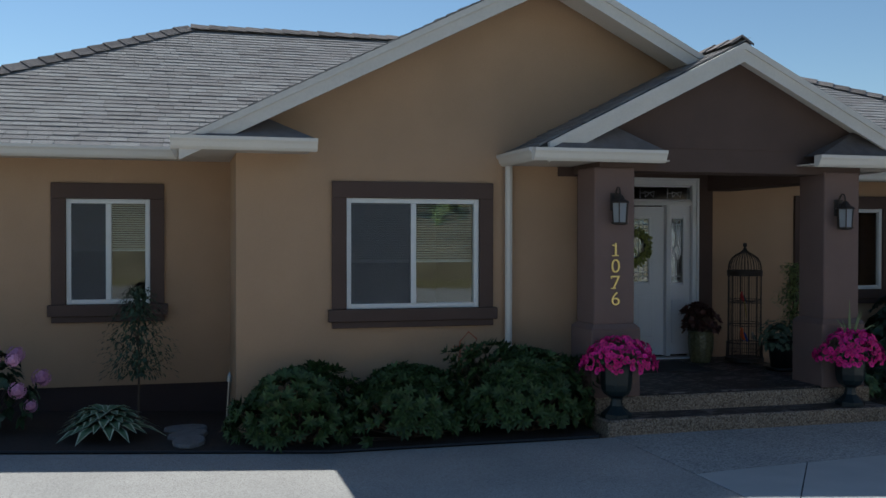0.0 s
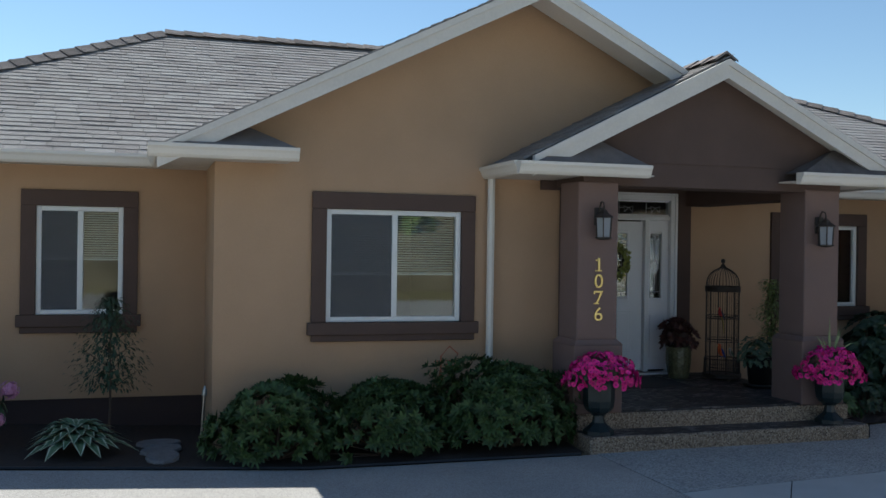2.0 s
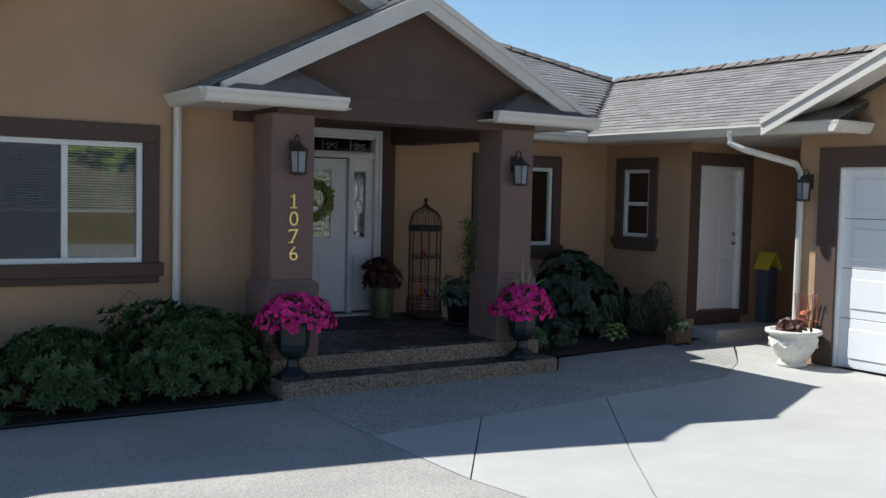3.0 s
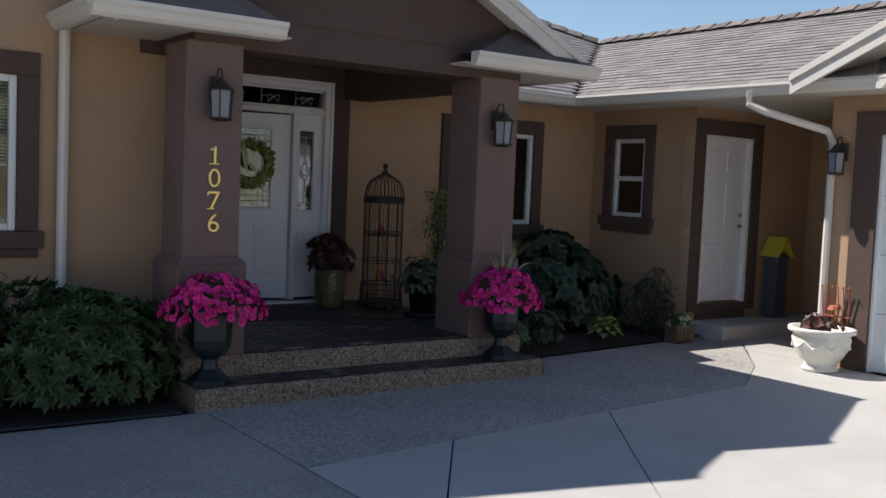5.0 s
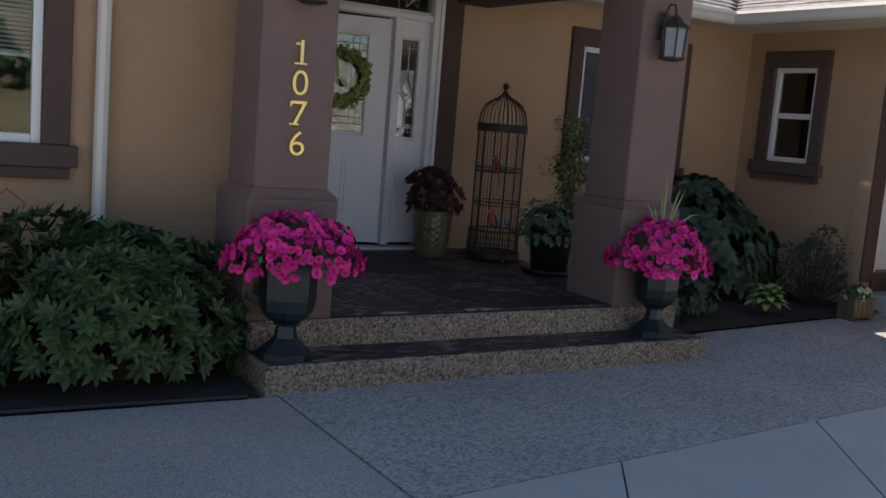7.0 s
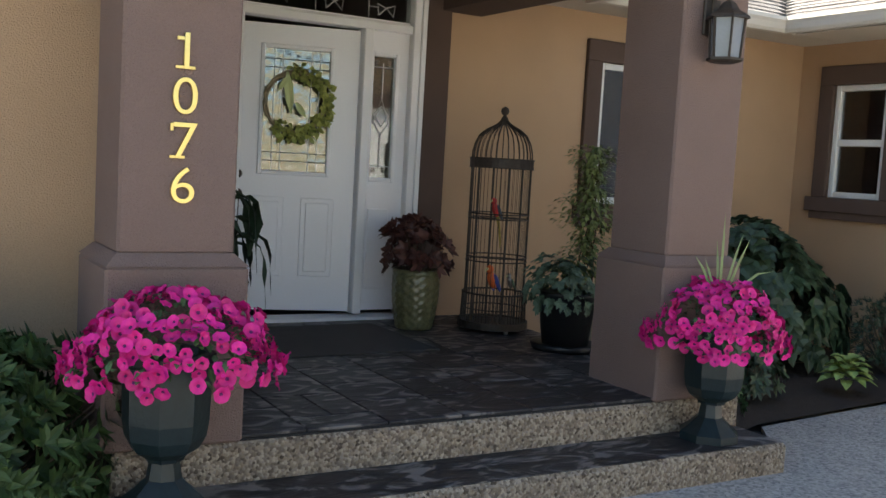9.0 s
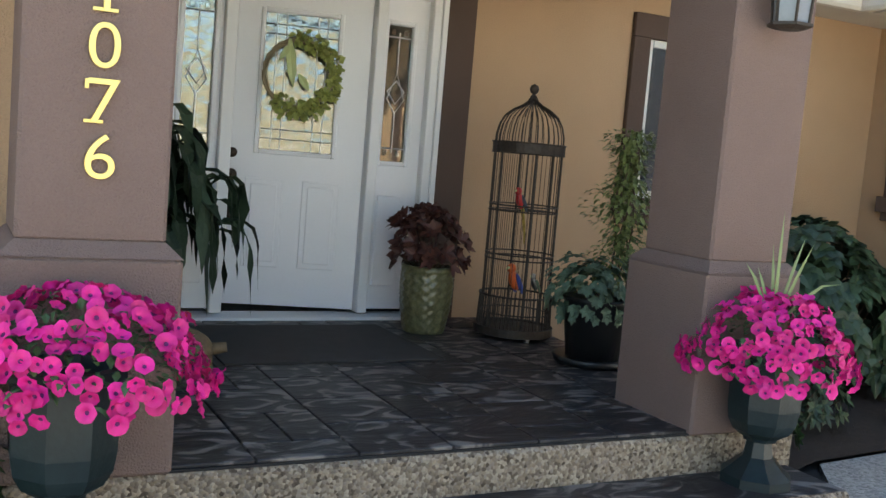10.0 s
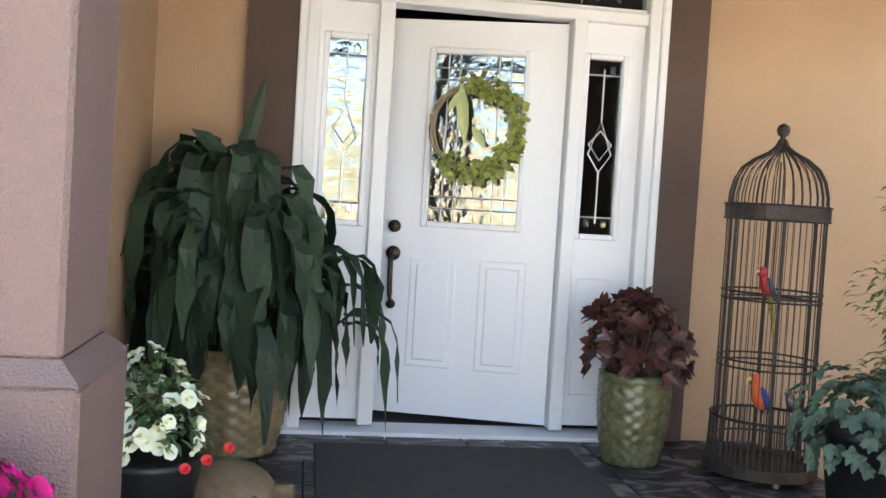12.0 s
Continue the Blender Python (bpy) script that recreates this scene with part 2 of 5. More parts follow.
M_GRASSB = material("spike_blade", (0.17, 0.22, 0.09), 0.5, var=0.2, island=True)
M_NEEDLE = material("pine_needle", (0.030, 0.055, 0.028), 0.7, var=0.4, scale=1, tint=(0.055, 0.085, 0.04), island=True)
M_BARK = material("brown_bark", (0.10, 0.07, 0.05), 0.95, var=0.35, scale=14, bump=0.9, bscale=40)
M_STONE = material("grey_stone", (0.30, 0.28, 0.26), 0.9, var=0.25, scale=8, bump=0.6, bscale=40)
M_FLAG = material("dark_flagstone", (0.17, 0.16, 0.155), 0.9, var=0.25, scale=8, bump=0.6, bscale=40)
M_CASTW = material("white_cast_stone", (0.68, 0.66, 0.60), 0.8, var=0.12, scale=8, bump=0.5, bscale=35)
M_LOG = material("pale_carved_wood", (0.13, 0.088, 0.048), 0.7, var=0.3, scale=10, bump=0.4, bscale=30)
M_STEEL = material("satin_steel", (0.35, 0.34, 0.32), 0.35, metal=1.0)
M_LEAD = material("lead_came", (0.55, 0.56, 0.58), 0.35, metal=0.6)
M_YPAINT = material("yellow_paint", (0.55, 0.44, 0.04), 0.6, var=0.1)
M_BLUEP = material("blue_grey_paint", (0.055, 0.065, 0.09), 0.7, var=0.2)
M_ORANGE = material("orange_paint", (0.70, 0.13, 0.03), 0.5, var=0.15)
M_PARROT = material("red_paint", (0.50, 0.03, 0.03), 0.5, var=0.2)
M_BLUE = material("blue_paint", (0.03, 0.06, 0.30), 0.5)
M_OLD = material("olive_yellow_paint", (0.30, 0.22, 0.04), 0.5, var=0.4, scale=40)
M_TERRA = material("rust_metal", (0.40, 0.12, 0.06), 0.7, var=0.3, scale=20)
M_TWIG = material("tan_twig", (0.30, 0.24, 0.15), 0.8, var=0.2)
M_WREATH = material("wreath_leaf", (0.16, 0.20, 0.045), 0.6, var=0.3, scale=8, tint=(0.34, 0.36, 0.10), island=True)
M_CREAM = material("cream_ribbon", (0.46, 0.52, 0.24), 0.6, var=0.1)

# ---- mesh helpers ----


def part(name, bm, mat, parent=None, label="", smooth=False):
    me = bpy.data.meshes.new(name)
    bmesh.ops.recalc_face_normals(bm, faces=bm.faces)
    bm.to_mesh(me)
    bm.free()
    return link(name, me, mat, parent, label, smooth)


def link(name, me, mat, parent=None, label="", smooth=False):
    if not me.materials:
        for k in (mat if isinstance(mat, (list, tuple)) else [mat]):
            me.materials.append(k)
    if smooth:
        me.polygons.foreach_set("use_smooth", [True] * len(me.polygons))
    ob = new(name, me)
    if parent is not None:
        ob.parent = parent
    if label:
        ob["label"] = label
    return ob


def empty(name, label, category, m=None, group="", kind=""):
    ob = new(name)
    ob.empty_display_size = 0.1
    if m is not None:
        ob.matrix_basis = m
    return tagged(ob, label, category, group, kind)


def box(bm, a, b, bevel=0.0):
    r = bmesh.ops.create_cube(bm, size=1.0)
    lo = Vector([min(p, q) for p, q in zip(a, b)])
    hi = Vector([max(p, q) for p, q in zip(a, b)])
    for v in r["verts"]:
        v.co = Vector([lo[i] + (hi[i] - lo[i]) * (v.co[i] + 0.5) for i in range(3)])
    if bevel:
        es = list({e for v in r["verts"] for e in v.link_edges})
        bmesh.ops.bevel(bm, geom=es, offset=bevel, segments=1, affect="EDGES")
    return bm


def boxes(*items, bevel=0.0):
    bm = bmesh.new()
    for a, b in items:
        box(bm, a, b, bevel)
    return bm


def prism(bm, pts, shift):
    """A closed slab: polygon pts and the same polygon moved by shift."""
    s = Vector(shift)
    a = [bm.verts.new(Vector(p)) for p in pts]
    b = [bm.verts.new(Vector(p) + s) for p in pts]
    bm.faces.new(a)
    bm.faces.new(list(reversed(b)))
    for i in range(len(pts)):
        j = (i + 1) % len(pts)
        bm.faces.new([a[j], a[i], b[i], b[j]])
    return bm


def tube(bm, pts, r, n=6, r2=None):
    """A round rod along pts, tapering from r to r2."""
    pts = [Vector(p) for p in pts]
    rings = []
    for i, p in enumerate(pts):
        d = (pts[min(i + 1, len(pts) - 1)] - pts[max(i - 1, 0)]).normalized()
        u = d.cross(Vector((0, 0, 1)) if abs(d.z) < 0.9 else Vector((1, 0, 0))).normalized()
        w = d.cross(u)
        k = r if r2 is None else r + (r2 - r) * i / (len(pts) - 1)
        rings.append([bm.verts.new(p + (u * math.cos(2 * math.pi * j / n) + w * math.sin(2 * math.pi * j / n)) * k) for j in range(n)])
    for a, b in zip(rings, rings[1:]):
        for j in range(n):
            bm.faces.new([a[j], a[(j + 1) % n], b[(j + 1) % n], b[j]])
    bm.faces.new(rings[0])
    bm.faces.new(list(reversed(rings[-1])))
    return bm


def lathe(bm, prof, n=24, at=(0, 0, 0), wave=0.0, turn=0.0):
    """A turned body from (radius, height) pairs."""
    o = Vector(at)
    rings = []
    for r, z in prof:
        rings.append([bm.verts.new(o + Vector((r * math.cos(turn + 2 * math.pi * j / n), r * math.sin(turn + 2 * math.pi * j / n), z))) for j in range(n)])
    for a, b in zip(rings, rings[1:]):
        for j in range(n):
            bm.faces.new([a[j], a[(j + 1) % n], b[(j + 1) % n], b[j]])
    bm.faces.new(rings[0])
    bm.faces.new(list(reversed(rings[-1])))
    return bm


def ring(bm, c, r, t, n=28, h=None):
    """A hoop of round (or, with h, flat) section lying level."""
    k = 6
    rows = []
    for i in range(n):
        a = 2 * math.pi * i / n
        d = Vector((math.cos(a), math.sin(a), 0))
        if h is None:
            sec = [d * (r + t * math.cos(2 * math.pi * j / k)) + Vector((0, 0, t * math.sin(2 * math.pi * j / k))) for j in range(k)]
        else:
            sec = [d * (r + x) + Vector((0, 0, z)) for x, z in ((-t, -h / 2), (t, -h / 2), (t, h / 2), (-t, h / 2))]
        rows.append([bm.verts.new(Vector(c) + s) for s in sec])
    for i in range(n):
        a, b = rows[i], rows[(i + 1) % n]
        for j in range(len(a)):
            bm.faces.new([a[j], a[(j + 1) % len(a)], b[(j + 1) % len(a)], b[j]])
    return bm


def wall(name, mat, o, u, length, z0, z1, thick, holes=(), label="", top=None):
    """A wall from o along the unit vector u, thick metres to its left side; holes as (a, b, z lower, z upper)."""
    o, u = Vector((*o, 0)), Vector((*u, 0)).normalized()
    n = Vector((-u.y, u.x, 0))
    cuts = sorted({0, length, *[h[0] for h in holes], *[h[1] for h in holes]})
    bm = bmesh.new()
    for a, b in zip(cuts, cuts[1:]):
        spans = sorted((h[2], h[3]) for h in holes if h[0] <= a and h[1] >= b)
        z = z0
        for lo, hi in spans + [(z1, z1)]:
            if lo > z + 1e-4:
                p = [o + u * a + Vector((0, 0, z)), o + u * b + Vector((0, 0, z)), o + u * b + Vector((0, 0, lo)), o + u * a + Vector((0, 0, lo))]
                prism(bm, p, n * thick)
            z = hi
    if top:
        prism(bm, [o + u * a + Vector((0, 0, z)) for a, z in top], n * thick)
    return tagged(part(name, bm, mat), label, "wall", kind="structure")


def gz(x, y):
    """Height of the drive: a shallow dip before the gable, rising to the west and towards the road."""
    z = -0.035
    if x < -2:
        z -= 0.032 * min(-2 - x, 3)
    if x < -5:
        z += 0.045 * min(-5 - x, 6)
    if y < -6:
        z += 0.065 * (-6 - y) if y > -30 else 0.065 * 24
    return z


def sheet(name, pts, lift, mat, label, category, step=0.7, thick=0.0):
    bm = bmesh.new()
    f = bm.faces.new([bm.verts.new((x, y, 0)) for x, y in pts])
    xs, ys = [p[0] for p in pts], [p[1] for p in pts]
    for axis, lo, hi in ((0, min(xs), max(xs)), (1, min(ys), max(ys))):
        k = math.ceil(lo / step) * step
        while k < hi:
            no = Vector((1, 0, 0)) if axis == 0 else Vector((0, 1, 0))
            bmesh.ops.bisect_plane(bm, geom=bm.verts[:] + bm.edges[:] + bm.faces[:], plane_co=no * k, plane_no=no)
            k += step
    for v in bm.verts:
        v.co.z = gz(v.co.x, v.co.y) + lift
    if thick:
        r = bmesh.ops.extrude_face_region(bm, geom=bm.faces[:])
        for v in r["geom"]:
            if isinstance(v, bmesh.types.BMVert):
                v.co.z -= thick
    return tagged(part(name, bm, mat), label, category, kind="structure")


def leaf_mesh(name, items, segs=3, fold=0.25):
    """One mesh of many leaves. Each item: place, direction, up, length, width, droop."""
    vs, fs = [], []
    shape = [0.25, 1.0, 0.85, 0.0] if segs == 3 else [0.3, 0.95, 0.0]
    for p, d, up, ln, wd, droop in items:
        d = Vector(d).normalized()
        s = d.cross(Vector(up))
        s = s.normalized() if s.length > 1e-4 else Vector((1, 0, 0))
        nn = s.cross(d)
        base = len(vs)
        for i in range(segs + 1):
            t = i / segs
            c = Vector(p) + d * (ln * t * (1 - 0.35 * abs(droop) * t)) - Vector((0, 0, 1)) * (droop * ln * t * t)
            w = wd * 0.5 * shape[i]
            if i == segs:
                vs.append(tuple(c))
            else:
                vs += [tuple(c - s * w + nn * (w * fold)), tuple(c), tuple(c + s * w + nn * (w * fold))]
        for i in range(segs - 1):
            a, b = base + 3 * i, base + 3 * i + 3
            fs += [(a, a + 1, b + 1, b), (a + 1, a + 2, b + 2, b + 1)]
        a, tip = base + 3 * (segs - 1), base + 3 * segs
        fs += [(a, a + 1, tip), (a + 1, a + 2, tip)]
    me = bpy.data.meshes.new(name)
    me.from_pydata(vs, [], fs)
    me.update()
    return me


rng = random.Random(7)


def rdir(flat=1.0):
    a, z = rng.uniform(0, 2 * math.pi), rng.uniform(-1, 1)
    k = math.sqrt(1 - z * z)
    return Vector((k * math.cos(a), k * math.sin(a), z * flat))

# ---- ground ----
g_bm = bmesh.new()
xs = [-3000, -600, -150, -60, -30, -20, -15, -12, -10, -8, -6, -4, -2, 0, 2, 4, 6, 9, 12, 16, 25, 50, 150, 600, 3000]
ys = [-3000, -600, -150, -60, -36, -30, -24, -18, -14, -10, -8, -6, -4, -2, 0, 3, 6, 10, 15, 20, 30, 60, 150, 600, 3000]
gv = {}
for gx in xs:
    for gy in ys:
        drop = 0.0
        if gy > 10 or gx < -12:
            drop = 0.05 * min(40, max(0, gy - 8, -12 - gx))
        gv[gx, gy] = g_bm.verts.new((gx, gy, gz(gx, gy) - 0.06 - drop))
for a, b in zip(xs, xs[1:]):
    for c, d in zip(ys, ys[1:]):
        g_bm.faces.new([gv[a, c], gv[b, c], gv[b, d], gv[a, d]])
tagged(part("ground", g_bm, M_EARTH), "dry grassy ground falling away past the house", "ground", kind="structure")
sheet("road", [(-30, -16), (-2.18, -16), (-2.18, -3.1), (-3.0, -3.0), (-5.0, -2.72), (-8.0, -2.6), (-10.5, -2.7), (-13, -2.75), (-30, -4)],
      0.0, M_ASPH, "tan seal-coated driveway with fine stone chips", "driveway", 1.0)
sheet("pavement_base", [(-2.18, -16), (14, -16), (14, -2.0), (1.7, -2.2), (1.2, -2.9), (-2.2, -2.9)], -0.03, M_GROUT, "dark bedding under the concrete slabs", "pavement", 1.5)
apron = [(-2.165, -3.05), (-2.165, -4.66), (-0.99, -4.55), (0.66, -4.38), (2.6, -4.2), (3.55, -3.6), (4.7, -2.55), (4.9, -2.0), (1.75, -2.35), (1.18, -3.02)]
sheet("pavement_apron", apron, 0.0, M_AGG, "exposed-aggregate concrete apron before the porch steps", "pavement", 0.7, 0.06)
slabs = [[(-2.165, -4.672), (-1.0, -4.562), (-2.165, -6.07)],
         [(-0.988, -4.562), (0.645, -4.392), (-1.38, -7.03), (-2.165, -8.05), (-2.165, -6.09)],
         [(0.66, -4.392), (2.6, -4.212), (3.55, -3.612), (4.37, -2.9), (4.37, -15.9), (-2.165, -15.9), (-2.165, -8.07)],
         [(4.38, -2.9), (4.71, -2.56), (4.91, -2.0), (7.5, -2.0), (7.5, -3.9), (4.38, -3.9)]]
for s in slabs:
    sheet("pavement_slab", s, 0.0, M_CONC, "pale broom-finished concrete driveway slab", "pavement", 0.9, 0.05)
sheet("soil_bed", [(-11.5, 0.2), (-11.5, -2.66), (-10.5, -2.66), (-8.0, -2.56), (-5.0, -2.68), (-3.0, -2.96), (-2.3, -3.05), (-2.2, -1.7), (-2.4, 0.2)],
      0.02, M_SOIL, "dark mulched planting bed along the wall", "bed", 0.5)
sheet("soil_bed", [(1.1, 0.1), (1.1, -2.6), (1.7, -2.36), (4.7, -2.02), (4.7, 0.1)], 0.02, M_SOIL, "dark mulched planting bed beside the porch", "bed", 0.5)
curb = bmesh.new()
cpts = [(-10.6, -2.69), (-8.0, -2.58), (-5.0, -2.70), (-3.0, -2.98), (-2.35, -3.08)]
tube(curb, [(x, y, gz(x, y) + 0.015) for x, y in cpts], 0.016, 6)
tagged(part("edging", curb, M_BLACKPOT), "black plastic edging strip round the bed", "edging", kind="structure")

# ---- walls ----
T = 0.2
WB, WA, WE = -0.47, -1.82, 0.0
wall("wall_west_front", M_STUCCO, (-10.28, WB), (1, 0), 4.43, 0.28, 2.86, T, [(10.28 - 7.645, 10.28 - 6.74, 1.205, 2.398)], "tan stucco house wall with a window")
wall("foundation_west", M_BASE, (-10.27, WB + 0.02), (1, 0), 4.40, -0.5, 0.28, T, label="dark painted foundation strip")
wall("wall_return", M_STUCCO, (-5.85, WB + T), (0, -1), WB - WA, -0.3, 2.86, T, label="tan stucco return wall")
wall("wall_gable", M_STUCCO, (-5.85, WA), (1, 0), 3.85, -0.3, 2.9, T, [(5.85 - 4.704, 5.85 - 3.225, 1.2, 2.39)], "tan stucco gable wall with a window",
     top=[(-0.25, 2.9), (6.9, 2.9), (6.9, 2.98), (3.32, 4.78), (-0.25, 2.98)])
wall("wall_porch_west", M_STUCCO, (-2.0, WA + 0.2), (0, 1), 1.62, -0.3, 2.9, 0.15, label="tan stucco porch side wall")
wall("wall_entry", M_STUCCO, (-2.15, WE), (1, 0), 6.75, -0.3, 3.0, T,
     [(2.15 - 1.30, 2.15 + 0.45, 0.30, 2.74), (2.15 + 2.17, 2.15 + 3.50, 1.22, 2.39)], "tan stucco entry wall")
wall("wall_garden_east", M_STUCCO, (4.6, 0.2), (0, -1), 1.765, -0.3, 2.86, T, [(0.2 + 0.408, 0.2 + 0.973, 1.375, 2.40)], "tan stucco side wall with a small window")
wall("wall_side_door", M_STUCCO, (4.6, -1.765), (1, 0), 3.0, -0.3, 2.86, T, [(0.17, 1.12, 0.34, 2.46)], "tan stucco wall with a side door")
wall("wall_recess_east", M_STUCCO, (7.0, -1.7), (0, -1), 2.2, -0.3, 2.86, T, label="tan stucco recess wall")
wall("wall_garage_north", M_STUCCO, (7.0, -3.755), (-1, 0), 2.38, -0.3, 2.9, T, label="tan stucco garage side wall")
GD0, GD1 = -4.32, -9.2
wall("wall_garage_front", M_STUCCO, (4.4, -3.75), (0, -1), 6.9, -0.3, 2.9, T, [(0.57, 5.45, -0.3, 2.38)], "tan stucco garage front with a wide door",
     top=[(-0.1, 2.9), (7.0, 2.9), (3.45, 4.36)])
for nm, o, u, ln in (("wall_west", (-10.28, 8.0), (0, -1), 8.45), ("wall_back", (10.0, 8.0), (-1, 0), 20.28), ("wall_east", (10.0, -10.6), (0, 1), 18.6),
                     ("wall_garage_south", (4.45, -10.6), (1, 0), 5.5)):
    wall(nm, M_STUCCO, o, u, ln, -1.5 if ln > 8 else -0.2, 2.86, T, label="plain tan stucco outer wall")

# ---- porch frame ----
PZ = 0.31


def pillar(cx, label):
    e = empty("porch_pillar", label, "pillar", pose(cx, -2.42, PZ), "porch pillars")
    part("plinth", boxes(((-0.28, -0.28, -0.02), (0.28, 0.28, 0.70)), bevel=0.012), M_PILLAR, e)
    bm = bmesh.new()
    a = [(-0.28, -0.28, 0.70), (0.28, -0.28, 0.70), (0.28, 0.28, 0.70), (-0.28, 0.28, 0.70)]
    b = [(-0.23, -0.23, 0.75), (0.23, -0.23, 0.75), (0.23, 0.23, 0.75), (-0.23, 0.23, 0.75)]
    va, vb = [bm.verts.new(p) for p in a], [bm.verts.new(p) for p in b]
    bm.faces.new(va[::-1])
    bm.faces.new(vb)
    for i in range(4):
        bm.faces.new([va[i], va[(i + 1) % 4], vb[(i + 1) % 4], vb[i]])
    part("cap", bm, M_PILLAR, e)
    part("shaft", boxes(((-0.23, -0.23, 0.745), (0.23, 0.23, 2.40)), bevel=0.012), M_PILLAR, e)
    return e


PLX, PRX = -1.985, 0.80
pillar(PLX, "mauve-brown stucco porch pillar with brass house numbers")
pillar(PRX, "mauve-brown stucco porch pillar with a lantern")
gb = boxes(((-2.15, -2.63, 2.68), (1.05, -2.20, 2.95)))
prism(gb, [(-2.6, -2.64, 2.93), (1.35, -2.64, 2.93), (-0.62, -2.64, 3.93)], (0, 0.16, 0))
tagged(part("wall_porch_gable", gb, M_TRIM), "dark brown stucco porch gable over a beam", "wall", kind="structure")
tagged(part("beam_west", boxes(((-2.12, -2.2, 2.68), (-1.72, WA + 0.3, 2.95))), M_TRIM), "brown stucco porch side beam", "beam", kind="structure")
tagged(part("beam_east", boxes(((0.62, -2.2, 2.61), (0.98, -0.01, 2.95))), M_TRIM), "brown stucco porch side beam", "beam", kind="structure")
tagged(part("ceiling_porch", boxes(((-2.1, -2.3, 2.96), (1.1, -0.005, 3.0))), M_SOFFIT), "cream porch ceiling", "ceiling", kind="structure")
tagged(part("trim_porch_corner", boxes(((-2.06, WA - 0.02, 0.2), (-1.99, WA + 0.02, 2.72)), ((-2.30, WA - 0.04, 2.66), (-1.99, WA + 0.02, 2.86))), M_TRIM), "brown stucco corner band", "trim", kind="structure")

# porch floor and steps
tagged(part("floor_porch", boxes(((-2.22, -2.70, -0.2), (1.15, 0.0, PZ - 0.022)), bevel=0.015), M_STEP), "exposed-aggregate concrete porch slab", "floor", kind="structure")
tagged(part("step_lower", boxes(((-2.24, -3.07, -0.2), (1.13, -2.6, 0.118)), bevel=0.018), M_STEP), "exposed-aggregate concrete porch step", "step", kind="structure")
tagged(part("step_side_door", boxes(((4.62, -2.35, -0.1), (6.9, -1.77, 0.14)), bevel=0.015), M_CONC), "concrete step before the side door", "step", kind="structure")

# ---- roofs ----


def roof(name, corners, along, up_slope, mat=M_SHINGLE, thick=0.06, label="", course=0.14, tab=0.3, keep=None, shingled=True):
    """A roof plane: corners in order, eave first; laid with overlapping shingle tabs."""
    pts = [Vector(p) for p in corners]
    n = Vector((0, 0, 0))
    for p0, p1 in zip(pts, pts[1:] + pts[:1]):
        n += p0.cross(p1)
    n.normalize()
    if n.z < 0:
        n = -n
    bm = bmesh.new()
    prism(bm, [p - n * 0.012 for p in pts], -n * thick)
    e = tagged(part(name, bm, M_UNDER), label, "roof", kind="structure")
    if not shingled:
        return e
    u = Vector(along).normalized()
    w = n.cross(u).normalized()
    if w.z < 0:
        w = -w
    o = pts[0]
    q = [((p - o).dot(u), (p - o).dot(w)) for p in pts]
    rows = int((max(b for _, b in q) - min(b for _, b in q)) / course) + 1
    v0 = min(b for _, b in q)
    vs, fs = [], []

    def span(v):
        hit = []
        for (a, b), (c, d) in zip(q, q[1:] + q[:1]):
            if (b <= v < d) or (d <= v < b):
                hit.append(a + (c - a) * (v - b) / (d - b))
        return (min(hit), max(hit)) if len(hit) > 1 else None
    for i in range(rows):
        lo, hi = v0 + i * course, v0 + (i + 1) * course + 0.03
        sp, sp2 = span(lo + 0.004), span(min(hi, max(b for _, b in q) - 0.004))
        if not sp or not sp2:
            continue
        a0, a1 = sp
        x = a0 - rng.random() * tab
        while x < a1:
            wd = tab * rng.uniform(0.7, 1.3)
            s, t = max(x, a0), min(x + wd - 0.006, a1)
            x += wd
            if t - s < 0.02:
                continue
            s2, t2 = min(max(s, sp2[0]), sp2[1]), max(min(t, sp2[1]), sp2[0])
            h = rng.choice((0.010, 0.011, 0.013, 0.016))
            base = len(vs)
            for (aa, bb, hh) in ((s, lo, h), (t, lo, h), (t2, hi, 0.001), (s2, hi, 0.001), (s, lo, -0.01), (t, lo, -0.01)):
                vs.append(tuple(o + u * aa + w * bb + n * hh))
            fs += [(base, base + 1, base + 2, base + 3), (base + 4, base + 5, base + 1, base), (base, base + 3, base + 4), (base + 1, base + 5, base + 2)]
    me = bpy.data.meshes.new("shingles")
    me.from_pydata(vs, [], fs)
    me.update()
    tagged(link("shingles", me, mat, e), kind="stuff")
    return e


def caps(parent, a, b, step=0.28):
    """Ridge or hip cap shingles, each a bent piece."""
    a, b = Vector(a), Vector(b)
    d = (b - a).normalized()
    s = d.cross(Vector((0, 0, 1))).normalized()
    up = s.cross(d)
    bm = bmesh.new()
    pr = [(-0.14, -0.055), (0, 0.035), (0.14, -0.055)]
    lo = [s * x + up * (z + 0.022) for x, z in pr]
    hi = [d * (step * 1.15) + s * x + up * (z + 0.002) for x, z in pr]
    und = [s * x + up * (z - 0.005) for x, z in pr]
    L, H, U = [[bm.verts.new(p) for p in k] for k in (lo, hi, und)]
    for i in range(2):
        bm.faces.new([L[i], L[i + 1], H[i + 1], H[i]])
        bm.faces.new([U[i], U[i + 1], L[i + 1], L[i]])
    me = bpy.data.meshes.new("cap_shingle")
    bm.to_mesh(me)
    bm.free()
    for i in range(int((b - a).length / step)):
        ob = link("cap_shingle", me, M_CAP, parent)
        ob.location = a + d * (i * step)


